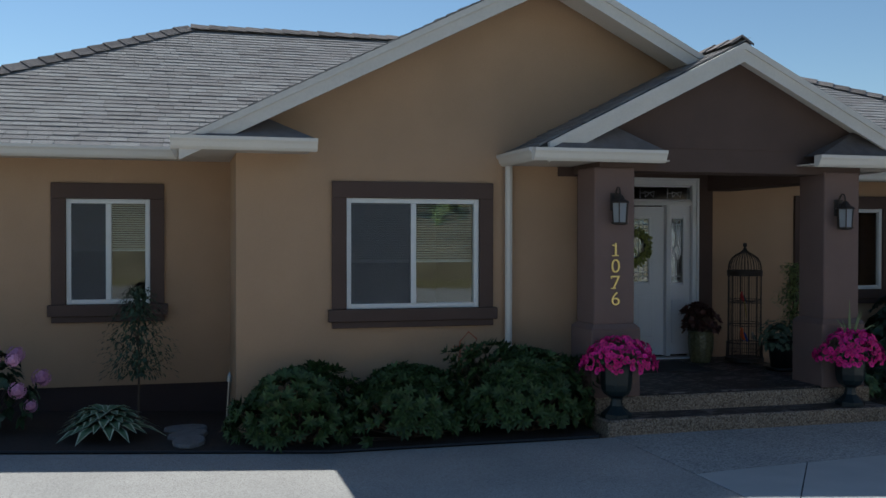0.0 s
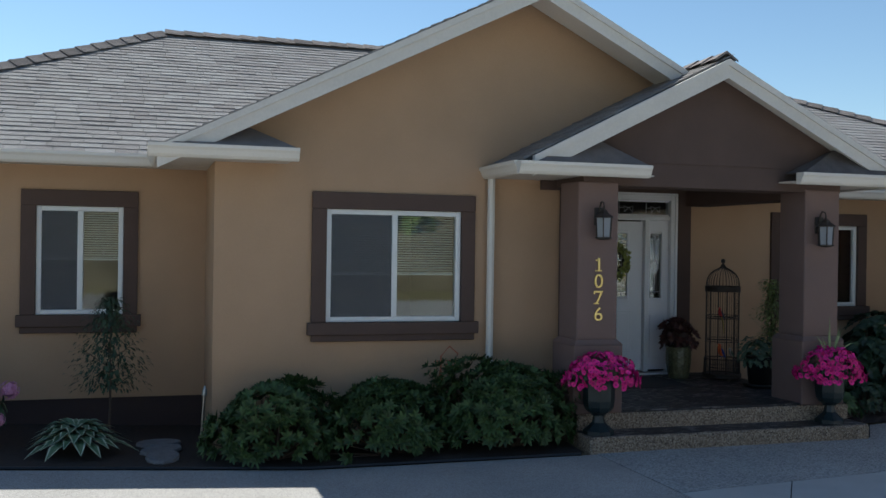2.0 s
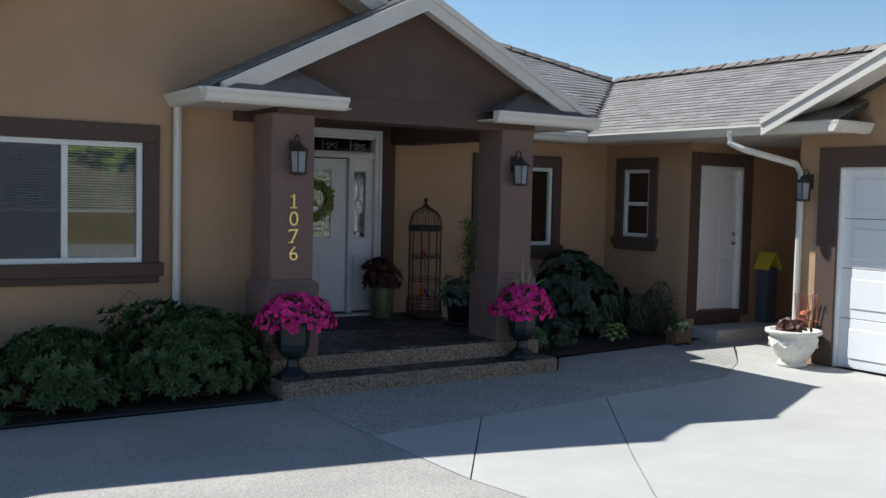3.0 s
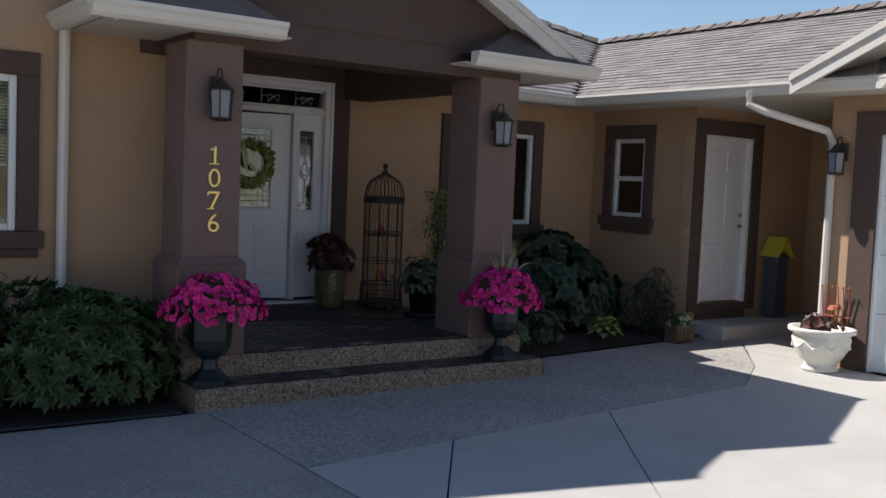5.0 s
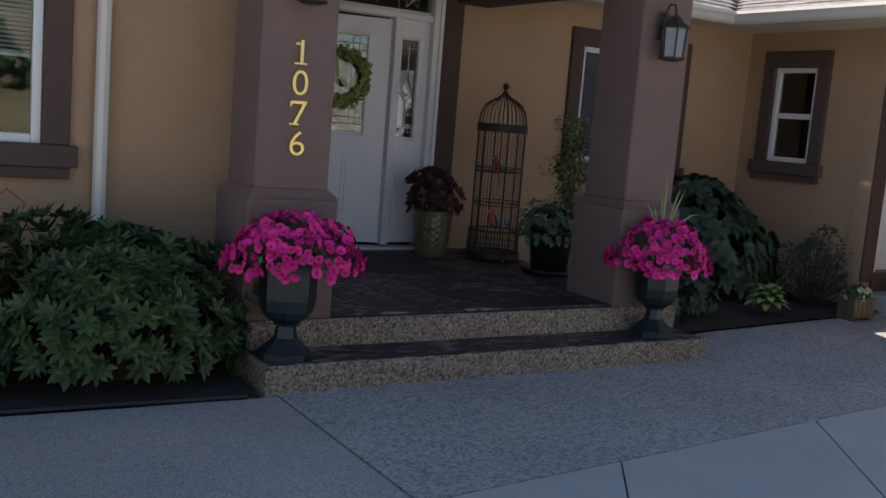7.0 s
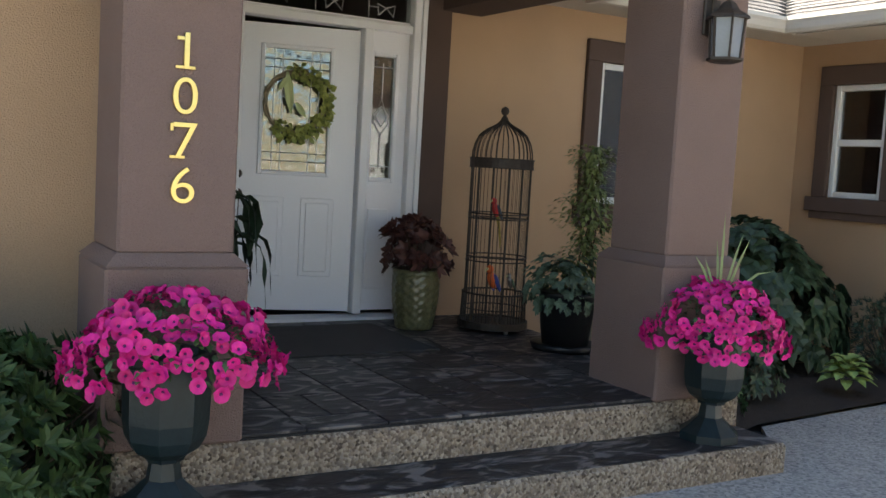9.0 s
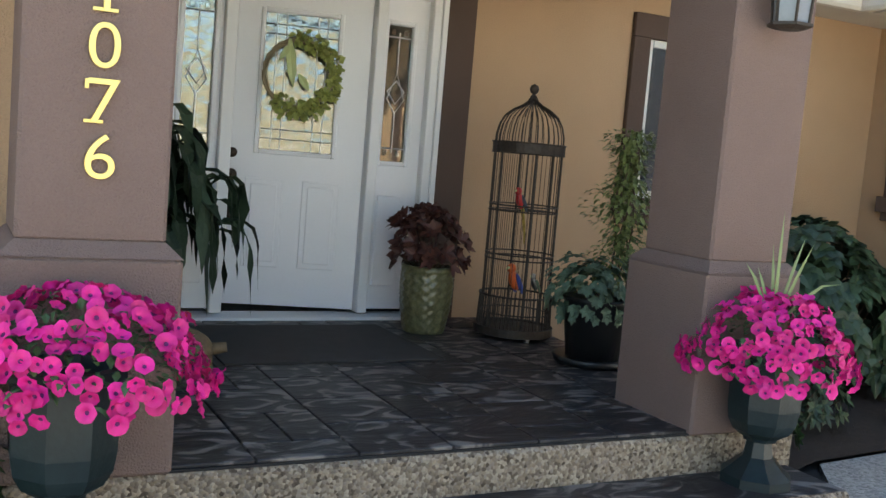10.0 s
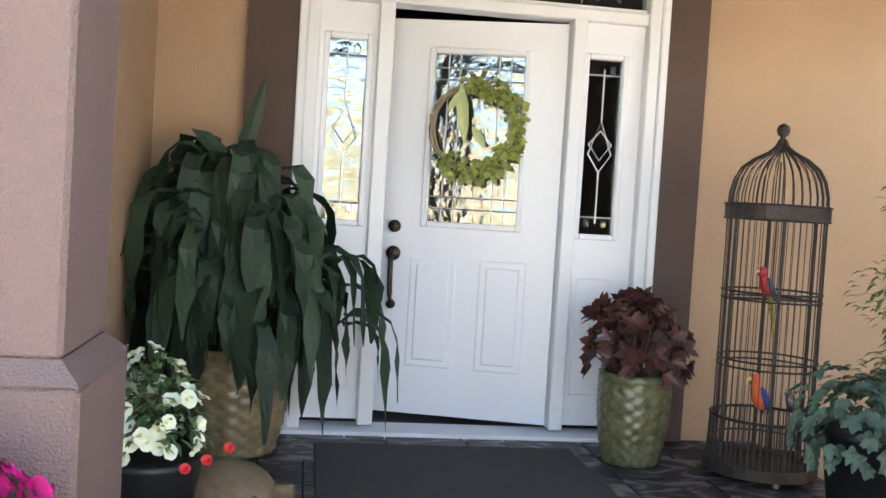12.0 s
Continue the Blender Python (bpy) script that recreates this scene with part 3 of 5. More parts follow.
M_CAP = material("cap_shingle", (0.15, 0.128, 0.118), 0.95, var=0.3, scale=9, bump=0.9, bscale=220, tint=(0.22, 0.19, 0.175), obj=True, spec=0.15)
EZ = 2.94
S = 0.49
RZ = EZ + S * 4.55
RX0 = -6.25
main = roof("roof_main", [(-10.8, -1.05, EZ), (-2.0, -1.05, EZ), (2.0, -1.05, EZ), (2.0, 3.5, RZ), (RX0, 3.5, RZ)], (1, 0, 0), 0, label="grey-brown asphalt shingle roof with a hip")
hip = roof("roof_hip_west", [(-10.8, 8.05, EZ), (-10.8, -1.05, EZ), (RX0, 3.5, RZ)], (0, 1, 0), 0, label="grey-brown shingled hip end")
roof("roof_back", [(8.0, 8.05, EZ), (-10.8, 8.05, EZ), (RX0, 3.5, RZ), (3.5, 3.5, RZ)], (1, 0, 0), 0, label="grey-brown shingled rear slope", shingled=False)
caps(main, (-10.8, -1.05, EZ + 0.03), (RX0, 3.5, RZ + 0.03))
caps(main, (RX0, 3.5, RZ + 0.03), (3.5, 3.5, RZ + 0.03))
# gable A: ridge runs back from the street front
AX, AY, AP = -2.54, -2.42, 4.85
ga = roof("roof_gable_west", [(-6.38, AY, EZ), (AX, AY, AP), (AX, 3.0, AP), (-6.38, -1.0, EZ)], (0, 1, 0), 0, label="grey-brown shingled gable slope")
gb_ = roof("roof_gable_east", [(1.22, AY, EZ), (1.22, 0.5, EZ), (AX, 3.0, AP), (AX, AY, AP)], (0, 1, 0), 0, label="grey-brown shingled gable slope")
caps(ga, (AX, AY, AP + 0.02), (AX, 3.0, AP + 0.02))
# porch gable
PX, PY, PP = -0.62, -2.88, 4.06
pw = roof("roof_porch_west", [(-2.92, PY, 2.90), (PX, PY, PP), (PX, 0.0, PP), (-2.92, -1.82, 2.90)], (0, 1, 0), 0, label="grey-brown shingled porch slope")
pe = roof("roof_porch_east", [(1.62, PY, 2.90), (1.62, 0.0, 2.90), (PX, 1.0, PP), (PX, PY, PP)], (0, 1, 0), 0, label="grey-brown shingled porch slope")
caps(pw, (PX, PY, PP + 0.02), (PX, -1.85, PP + 0.02))
# east part and garage wing
er = roof("roof_east", [(1.3, -0.45, 2.90), (3.8, -0.45, 2.90), (6.5, 1.95, 4.10), (4.4, 3.5, 4.875), (1.3, 3.5, 4.875)], (1, 0, 0), 0, label="grey-brown shingled slope over the entry wall")
caps(er, (6.45, 1.95, 4.13), (4.4, 3.5, 4.9))
gw = roof("roof_garage_wing", [(3.8, -0.45, 2.90), (3.8, -4.65, 2.90), (6.5, -4.65, 4.10), (6.5, 1.95, 4.10)], (0, 1, 0), 0, label="pale grey-brown shingled wing roof")
caps(gw, (6.5, -6.0, 4.13), (6.5, 1.9, 4.13))
roof("roof_wing_back", [(10.2, 3.5, 2.9), (10.2, -5, 2.9), (6.5, -5, 4.1), (6.5, 2.0, 4.1), (4.4, 3.5, 4.87)], (0, 1, 0), 0, label="shingled rear wing slope", shingled=False)
GY, GP = -7.2, 4.47
gg = roof("roof_garage_gable_near", [(3.62, -3.78, 2.95), (3.62, GY, GP), (9, GY, GP), (9, -3.78, 2.95)], (1, 0, 0), 0, label="grey-brown shingled garage gable slope", shingled=False)
roof("roof_garage_gable_far", [(3.62, -10.62, 2.95), (9, -10.62, 2.95), (9, GY, GP), (3.62, GY, GP)], (1, 0, 0), 0, label="grey-brown shingled garage gable slope", shingled=False)

# rake boards


def rake(name, a, b, depth=0.2, th=0.04, out=(0, -1, 0)):
    a, b, o = Vector(a), Vector(b), Vector(out)
    bm = bmesh.new()
    d = Vector((0, 0, -depth))
    prism(bm, [a, b, b + d, a + d], o * th)
    d2 = Vector((0, 0, -0.07))
    prism(bm, [a + o * (th + 0.002), b + o * (th + 0.002), b + d2 + o * (th + 0.002), a + d2 + o * (th + 0.002)], o * 0.02)
    back = -o * 0.5
    prism(bm, [a + Vector((0, 0, -0.10)), b + Vector((0, 0, -0.10)), b + Vector((0, 0, -0.115)), a + Vector((0, 0, -0.115))], back)
    return tagged(part(name, bm, M_FASCIA), "cream painted rake board along the gable", "fascia", kind="structure")


rake("trim_rake_gable_west", (-6.42, AY, EZ - 0.03), (AX, AY, AP - 0.02))
rake("trim_rake_gable_east", (AX, AY, AP - 0.02), (0.7, AY, 3.19))
rake("trim_rake_porch_west", (-2.83, PY, 2.93), (PX, PY, PP - 0.02))
rake("trim_rake_porch_east", (PX, PY, PP - 0.02), (1.6, PY, 2.93))
rake("trim_rake_garage", (3.62, -3.78, 2.94), (3.62, GY, GP - 0.02), out=(-1, 0, 0))


def gutter(name, a, b, side):
    """A moulded gutter from a to b (upper edge) with its soffit behind; side points away from the wall."""
    a, b, o = Vector(a), Vector(b), Vector(side).normalized()
    bm = bmesh.new()
    prof = [(0.0, 0.0), (0.125, 0.0), (0.125, -0.03), (0.105, -0.055), (0.085, -0.10), (0.06, -0.125), (0.0, -0.125)]
    A = [bm.verts.new(a + o * x + Vector((0, 0, z))) for x, z in prof]
    B = [bm.verts.new(b + o * x + Vector((0, 0, z))) for x, z in prof]
    for i in range(len(prof)):
        j = (i + 1) % len(prof)
        bm.faces.new([A[i], A[j], B[j], B[i]])
    bm.faces.new(A)
    bm.faces.new(B[::-1])
    return tagged(part(name, bm, M_GUTTER), "cream metal eaves gutter", "gutter", kind="structure")


gutter("gutter_west", (-10.92, -1.05, EZ), (-6.45, -1.05, EZ), (0, -1, 0))
gutter("gutter_west_end", (-10.8, 8.0, EZ), (-10.8, -1.05, EZ), (-1, 0, 0))
gutter("gutter_return_side", (-6.38, -1.05, EZ), (-6.38, AY, EZ), (-1, 0, 0))
gutter("gutter_return_gable", (-6.50, AY, EZ), (-5.10, AY, EZ), (0, -1, 0))
gutter("gutter_porch_side", (-2.90, -1.82, 2.88), (-2.90, PY, 2.88), (-1, 0, 0))
gutter("gutter_porch_west", (-3.0, PY, 2.87), (-1.55, PY, 2.87), (0, -1, 0))
gutter("gutter_porch_east", (0.27, PY, 2.87), (1.745, PY, 2.87), (0, -1, 0))
gutter("gutter_porch_east_side", (1.62, PY, 2.87), (1.62, -0.45, 2.87), (1, 0, 0))
gutter("gutter_entry", (1.66, -0.45, 2.89), (3.8, -0.45, 2.89), (0, -1, 0))
gutter("gutter_wing", (3.8, -0.45, 2.89), (3.8, -4.74, 2.89), (-1, 0, 0))
gutter("gutter_garage_return", (3.68, -4.64, 2.888), (4.36, -4.64, 2.888), (0, -1, 0))


def small_roof(name, pts):
    bm = bmesh.new()
    v = [bm.verts.new(p) for p in pts]
    for f in ((0, 1, 4), (1, 2, 4), (2, 3, 4), (3, 0, 4), (3, 2, 1, 0)):
        bm.faces.new([v[i] for i in f])
    # darker cap colour paints in the shade on these sun-averted slopes
    return tagged(part(name, bm, M_CAP), "small shingled eave return, coloured darker for shade", "roof", kind="structure")


small_roof("roof_return_gable", [(-6.3, AY - 0.1, EZ), (-5.12, AY - 0.1, EZ), (-5.12, WA, EZ), (-6.3, WA, EZ), (-5.72, WA, EZ + 0.34)])
small_roof("roof_return_porch_west", [(-2.80, PY - 0.1, 2.87), (-1.57, PY - 0.1, 2.87), (-1.57, -2.64, 2.87), (-2.80, -2.64, 2.87), (-2.15, -2.64, 3.21)])
small_roof("roof_return_porch_east", [(0.30, PY - 0.1, 2.87), (1.70, PY - 0.1, 2.87), (1.70, -2.64, 2.87), (0.30, -2.64, 2.87), (1.0, -2.64, 3.20)])
small_roof("roof_return_garage", [(3.65, -3.9, 2.89), (3.65, -4.63, 2.89), (4.4, -4.63, 2.89), (4.4, -3.9, 2.89), (4.4, -4.2, 3.2)])
for nm, a, b in (("ceiling_soffit_west", (-10.8, -1.05, 2.84), (-5.85, WB, 2.855)), ("ceiling_soffit_gable", (-6.38, AY, 2.84), (-5.12, WA, 2.855)), ("ceiling_soffit_return", (-6.38, WA, 2.842), (-5.85, -1.05, 2.857)),
                 ("ceiling_soffit_porch_west", (-2.85, PY, 2.765), (-1.47, -2.64, 2.78)), ("ceiling_soffit_porch_side", (-2.85, -2.64, 2.765), (-2.16, WA, 2.78)),
                 ("ceiling_soffit_porch_east", (0.22, PY, 2.765), (1.62, -2.64, 2.78)), ("ceiling_soffit_porch_east_side", (1.06, -2.64, 2.765), (1.62, -0.45, 2.78)),
                 ("ceiling_soffit_entry", (1.06, -0.45, 2.78), (4.6, 0, 2.795)), ("ceiling_soffit_wing", (3.95, -1.765, 2.782), (4.6, -0.45, 2.797)), ("ceiling_soffit_recess", (3.75, -3.75, 2.784), (7.0, -1.766, 2.80)),
                 ("ceiling_soffit_garage", (3.75, -4.65, 2.786), (4.4, -3.76, 2.80)), ("ceiling_soffit_west_side", (-10.8, WB, 2.84), (-10.3, 8.0, 2.855))):
    tagged(part(nm, boxes((a, b)), M_SOFFIT), "cream soffit boards under the eaves", "ceiling", kind="structure")


def downpipe(pts, label):
    bm = bmesh.new()
    tube(bm, pts, 0.042, 8)
    return tagged(part("downpipe", bm, M_GUTTER), label, "downpipe")


downpipe([(-2.90, WA - 0.06, 2.78), (-2.90, WA - 0.06, 0.0)], "cream metal downpipe on the tan wall")
downpipe([(3.72, -3.2, 2.80), (3.72, -3.2, 2.68), (3.80, -3.35, 2.60), (4.25, -3.80, 2.42), (4.36, -3.80, 2.30), (4.36, -3.80, 0.35)], "cream metal downpipe bent to the garage corner")
downpipe([(-10.75, -0.9, 2.83), (-10.75, -0.9, 2.72), (-10.4, -0.5, 2.55), (-10.36, -0.4, 2.4), (-10.36, -0.4, 0.2)], "cream metal downpipe at the house corner")

# ---- windows and doors ----


def window(name, w, h, m, label, style, blind=0.0, flat=False, tr=0.155, sill=0.13):
    """A white vinyl window in its own frame: x along the wall, y into the room, z up from the lower edge."""
    e = empty(name, label, "window", m, kind="structure")
    f = 0.055
    part("window_frame", boxes(((0, 0.0, 0), (f, 0.09, h)), ((w - f, 0, 0), (w, 0.09, h)), ((f, 0, 0), (w - f, 0.09, f)), ((f, 0, h - f), (w - f, 0.09, h)), bevel=0.006), M_FRAME, e, "white vinyl frame")
    if style == "slide":
        k = w * 0.5
        part("mullion", boxes(((k - 0.03, 0.004, f), (k + 0.03, 0.08, h - f)), bevel=0.005), M_FRAME, e)
        sc = part("insect_screen", boxes(((f, 0.012, f), (k - 0.03, 0.014, h - f))), M_SCREEN, e, "dark insect screen")
        sc.visible_shadow = False
        panes = [(f, k - 0.03, f, h - f), (k + 0.03, w - f, f, h - f)]
    else:
        k = h * 0.49
        part("meeting_rail", boxes(((f, 0.004, k - 0.03), (w - f, 0.08, k + 0.03)), bevel=0.005), M_FRAME, e)
        panes = [(f, w - f, f, k - 0.03), (f, w - f, k + 0.03, h - f)]
    for a, b, c, d in panes:
        g = part("pane", boxes(((a, 0.04, c), (b, 0.046, d))), M_GLASS, e)
        g.visible_shadow = False
    t = tr
    part("trim", boxes(((-t, -0.04, 0), (0, 0.02, h)), ((w, -0.04, 0), (w + t, 0.02, h)), ((-t, -0.04, h), (w + t, 0.02, h + t + 0.02)), bevel=0.006), M_TRIM, e, "brown stucco surround")
    part("window_sill", boxes(((-t - 0.04, -0.075, -sill), (w + t + 0.04, 0.02, 0)), ((-t, -0.05, -sill - 0.07), (w + t, 0.02, -sill)), bevel=0.006), M_TRIM, e, "brown stucco sill")
    if blind:
        z0 = h - f - blind
        z = h - f - 0.02
        bm = bmesh.new()
        while z > z0:
            prism(bm, [(f, 0.10, z), (w - f, 0.10, z), (w - f, 0.118, z + 0.013), (f, 0.118, z + 0.013)], (0, 0.001, 0.0015))
            z -= 0.026
        box(bm, (f, 0.10, z0 - 0.02), (w - f, 0.125, z0))
        part("blind", bm, M_BLIND, e, "white slatted blind half lowered")
    return e


E4 = Matrix.Rotation(-math.pi / 2, 4, "Z")
window("window_1", 0.905, 1.193, pose(-7.645, WB, 1.205), "white sliding window with a half-lowered blind in a brown stucco surround", "slide", 0.52)
window("window_2", 1.479, 1.19, pose(-4.704, WA, 1.20), "wide white sliding window with a blind in a brown stucco surround", "slide", 0.62)
window("window_3", 1.33, 1.17, pose(2.17, WE, 1.22), "white sliding window behind the porch in a brown surround", "slide", 0.55)
window("window_4", 0.565, 1.025, Matrix.Translation((4.6, -0.408, 1.375)) @ E4, "small white sash window in a brown stucco surround", "sash")

# rooms behind the glass: simple boxes whose dark wall colour carries the indoor dimness
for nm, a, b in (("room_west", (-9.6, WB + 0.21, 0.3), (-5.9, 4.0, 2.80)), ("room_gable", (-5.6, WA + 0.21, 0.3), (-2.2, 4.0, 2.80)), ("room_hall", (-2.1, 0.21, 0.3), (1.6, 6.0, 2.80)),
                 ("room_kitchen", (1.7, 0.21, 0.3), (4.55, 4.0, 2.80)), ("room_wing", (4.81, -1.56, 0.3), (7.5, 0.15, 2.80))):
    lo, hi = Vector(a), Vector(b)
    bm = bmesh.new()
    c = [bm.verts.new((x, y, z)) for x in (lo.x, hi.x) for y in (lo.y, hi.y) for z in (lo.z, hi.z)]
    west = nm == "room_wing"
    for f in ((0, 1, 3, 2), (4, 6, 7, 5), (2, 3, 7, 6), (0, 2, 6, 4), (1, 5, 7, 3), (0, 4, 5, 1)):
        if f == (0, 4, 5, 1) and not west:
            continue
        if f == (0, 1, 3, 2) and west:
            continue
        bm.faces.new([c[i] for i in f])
    tagged(part("wall_" + nm, bm, M_ROOM), "plain room walls inside, coloured dark for dim light", "wall", kind="structure")

# front door set
DZ = 0.345
door = empty("door_1", "white six-lite entry frame with sidelights and transom", "door", pose(0, 0, 0), kind="structure")
fr = boxes(((-1.30, -0.05, DZ - 0.03), (-1.24, 0.10, 2.74)), ((0.39, -0.05, DZ - 0.03), (0.45, 0.10, 2.74)), ((-1.24, -0.05, 2.68), (0.39, 0.10, 2.74)),
           ((-1.24, -0.03, 2.405), (0.39, 0.10, 2.465)), ((-0.96, -0.035, DZ), (-0.885, 0.10, 2.41)), ((0.005, -0.035, DZ), (0.075, 0.10, 2.41)),
           ((-1.34, -0.065, DZ - 0.03), (-1.30, 0.0, 2.78)), ((0.45, -0.065, DZ - 0.03), (0.49, 0.0, 2.78)), ((-1.30, -0.065, 2.74), (0.45, 0.0, 2.78)), bevel=0.006)
part("door_frame", fr, M_WHITE, door)
part("threshold", boxes(((-1.34, -0.12, 0.285), (0.49, 0.12, DZ - 0.015)), bevel=0.006), M_WHITE, door, "white painted sill")
part("surround", boxes(((-1.58, -0.05, 0.28), (-1.342, 0.0, 2.95)), ((0.492, -0.05, 0.28), (0.70, 0.0, 2.95)), ((-1.342, -0.048, 2.782), (0.492, 0.0, 2.95))), M_TRIM, door, "brown stucco surround")


def lite(parent, x0, x1, z0, z1, y, dark):
    """Leaded glass light with a white bead and metal came."""
    g = part("glass", boxes(((x0, y, z0), (x1, y + 0.006, z1))), M_GLASS if dark else M_FROST, parent, "leaded glass")
    g.visible_shadow = False
    b = 0.03
    part("bead", boxes(((x0 - b, y - 0.035, z0 - b), (x0, y + 0.01, z1 + b)), ((x1, y - 0.035, z0 - b), (x1 + b, y + 0.01, z1 + b)),
                       ((x0, y - 0.035, z0 - b), (x1, y + 0.01, z0)), ((x0, y - 0.035, z1), (x1, y + 0.01, z1 + b)), bevel=0.006), M_DOORW, parent)


def came(bm, pts, y, r=0.004):
    tube(bm, [(x, y, z) for x, z in pts], r, 5)


for x0, x1, dark in ((0.109, 0.284, True), (-1.19, -1.01, False)):
    side = part("sidelight", boxes(((x0 - 0.105, 0.02, DZ + 0.02), (x0 - 0.03, 0.06, 2.405)), ((x1 + 0.03, 0.02, DZ + 0.02), (x1 + 0.105, 0.06, 2.405)),
                                   ((x0 - 0.03, 0.02, DZ + 0.02), (x1 + 0.03, 0.06, 1.315)), ((x0 - 0.03, 0.02, 2.255), (x1 + 0.03, 0.06, 2.405))), M_DOORW, door, "white sidelight")
    lite(side, x0, x1, 1.345, 2.225, 0.045, dark)
    part("panel", boxes(((x0, 0.008, 0.52), (x1, 0.022, 1.12)), bevel=0.008), M_DOORW, side)
    bm = bmesh.new()
    xc = (x0 + x1) / 2
    for pts in ([(xc, 1.40), (xc, 1.66)], [(xc, 1.92), (xc, 2.18)], [(xc, 1.66), (xc - 0.06, 1.75), (xc, 1.92), (xc + 0.06, 1.75), (xc, 1.66)],
                [(xc - 0.06, 1.80), (xc, 1.72), (xc + 0.06, 1.80), (xc, 1.87), (xc - 0.06, 1.80)], [(x0, 1.43), (x1, 1.43)], [(x0, 2.15), (x1, 2.15)]):
        came(bm, pts, 0.04, 0.005)
    part("came", bm, M_LEAD, side, "silver came")
    part("bevel_jewels", boxes(*[((xx - 0.015, 0.036, zz - 0.02), (xx + 0.015, 0.044, zz + 0.02)) for xx in (xc - 0.045, xc + 0.045) for zz in (1.40, 2.18)], bevel=0.004), M_FROST, side)
trs = part("transom", boxes(((-1.24, 0.02, 2.467), (0.39, 0.06, 2.49)), ((-1.24, 0.02, 2.66), (0.39, 0.06, 2.679))), M_DOORW, door)
tg = part("glass", boxes(((-1.24, 0.035, 2.49), (0.39, 0.041, 2.66))), M_GLASS, trs)
tg.visible_shadow = False
bm = bmesh.new()
for k in range(4):
    xc = -1.04 + 0.41 * k
    came(bm, [(xc - 0.14, 2.50), (xc - 0.14, 2.65)], 0.03)
    came(bm, [(xc - 0.06, 2.52), (xc, 2.575), (xc + 0.06, 2.52), (xc + 0.07, 2.6), (xc, 2.575), (xc - 0.07, 2.6), (xc - 0.06, 2.52)], 0.03, 0.006)
    came(bm, [(xc - 0.14, 2.575), (xc - 0.06, 2.575)], 0.03)
part("came", bm, M_LEAD, trs)

slab = empty("front_door", "white panelled front door standing ajar with leaded glass", "door", Matrix.Translation((-0.002, 0.03, DZ)) @ Matrix.Rotation(radians(-16), 4, "Z"))
W, HH = 0.900, 2.045
gx0, gx1, gz0, gz1 = -0.70, -0.18, 0.985, 1.905
part("leaf", boxes(((-W, 0, 0.012), (gx0, 0.045, HH)), ((gx1, 0, 0.012), (0, 0.045, HH)), ((gx0, 0, 0.012), (gx1, 0.045, gz0)), ((gx0, 0, gz1), (gx1, 0.045, HH))), M_DOORW, slab)
for a, b in ((-0.74, -0.50), (-0.38, -0.14)):
    part("panel", boxes(((a, -0.006, 0.26), (b, 0.01, 0.83)), ((a + 0.035, -0.013, 0.295), (b - 0.035, 0.0, 0.795)), bevel=0.006), M_DOORW, slab)
lite(slab, gx0 + 0.03, gx1 - 0.03, gz0 + 0.03, gz1 - 0.03, 0.02, False)
bm = bmesh.new()
x0, x1, z0, z1 = gx0 + 0.03, gx1 - 0.03, gz0 + 0.03, gz1 - 0.03
for d in (0.07, 0.13):
    came(bm, [(x0 + d, z0), (x0 + d, z1)], 0.014)
    came(bm, [(x1 - d, z0), (x1 - d, z1)], 0.014)
    came(bm, [(x0, z0 + d), (x1, z0 + d)], 0.014)
    came(bm, [(x0, z1 - d), (x1, z1 - d)], 0.014)
part("came", bm, M_LEAD, slab, "silver came")
bm = bmesh.new()
tube(bm, [(-W + 0.07, -0.002, 0.98), (-W + 0.07, -0.03, 0.98)], 0.032, 14)
dead = part("deadbolt", bm, M_BRONZE, slab, "bronze deadbolt", True)
bm = bmesh.new()
tube(bm, [(-W + 0.07, -0.002, 0.84), (-W + 0.07, -0.022, 0.84)], 0.038, 14)
tube(bm, [(-W + 0.07, -0.02, 0.86), (-W + 0.07, -0.075, 0.82), (-W + 0.07, -0.07, 0.72), (-W + 0.07, -0.05, 0.63), (-W + 0.07, -0.02, 0.58)], 0.014, 8)
tube(bm, [(-W + 0.07, -0.002, 0.575), (-W + 0.07, -0.02, 0.575)], 0.024, 12)
part("handle", bm, M_BRONZE, slab, "bronze grip handle", True)

# side door
sd = empty("door_2", "white six-panel side door in a brown surround", "door", pose(4.78, -1.765, 0.34), kind="structure")
part("door_frame", boxes(((-0.005, -0.02, 0), (0.05, 0.12, 2.115)), ((0.88, -0.02, 0), (0.935, 0.12, 2.115)), ((0.05, -0.02, 2.06), (0.88, 0.12, 2.115)), bevel=0.005), M_WHITE, sd)
lf = part("leaf", boxes(((0.05, 0.05, 0.015), (0.88, 0.095, 2.06))), M_DOORW, sd)
for a, b in ((0.14, 0.42), (0.51, 0.79)):
    for c, d in ((0.2, 0.75), (0.9, 1.55), (1.68, 1.93)):
        part("panel", boxes(((a, 0.042, c), (b, 0.056, d)), bevel=0.006), M_DOORW, lf)
part("surround", boxes(((-0.19, -0.04, -0.1), (-0.007, 0.0, 2.30)), ((0.937, -0.04, -0.1), (1.12, 0.0, 2.30)), ((-0.007, -0.04, 2.117), (0.937, 0.0, 2.30)), ((-0.007, -0.04, -0.2), (0.937, 0.0, -0.002)), bevel=0.005), M_TRIM, sd, "brown stucco surround")
bm = bmesh.new()
tube(bm, [(0.81, 0.05, 1.12), (0.81, 0.02, 1.12)], 0.028, 12)
tube(bm, [(0.81, 0.05, 0.98), (0.81, 0.0, 0.98), (0.74, -0.01, 0.98)], 0.016, 8)
tube(bm, [(0.81, 0.05, 0.98), (0.81, 0.04, 0.98)], 0.03, 12)
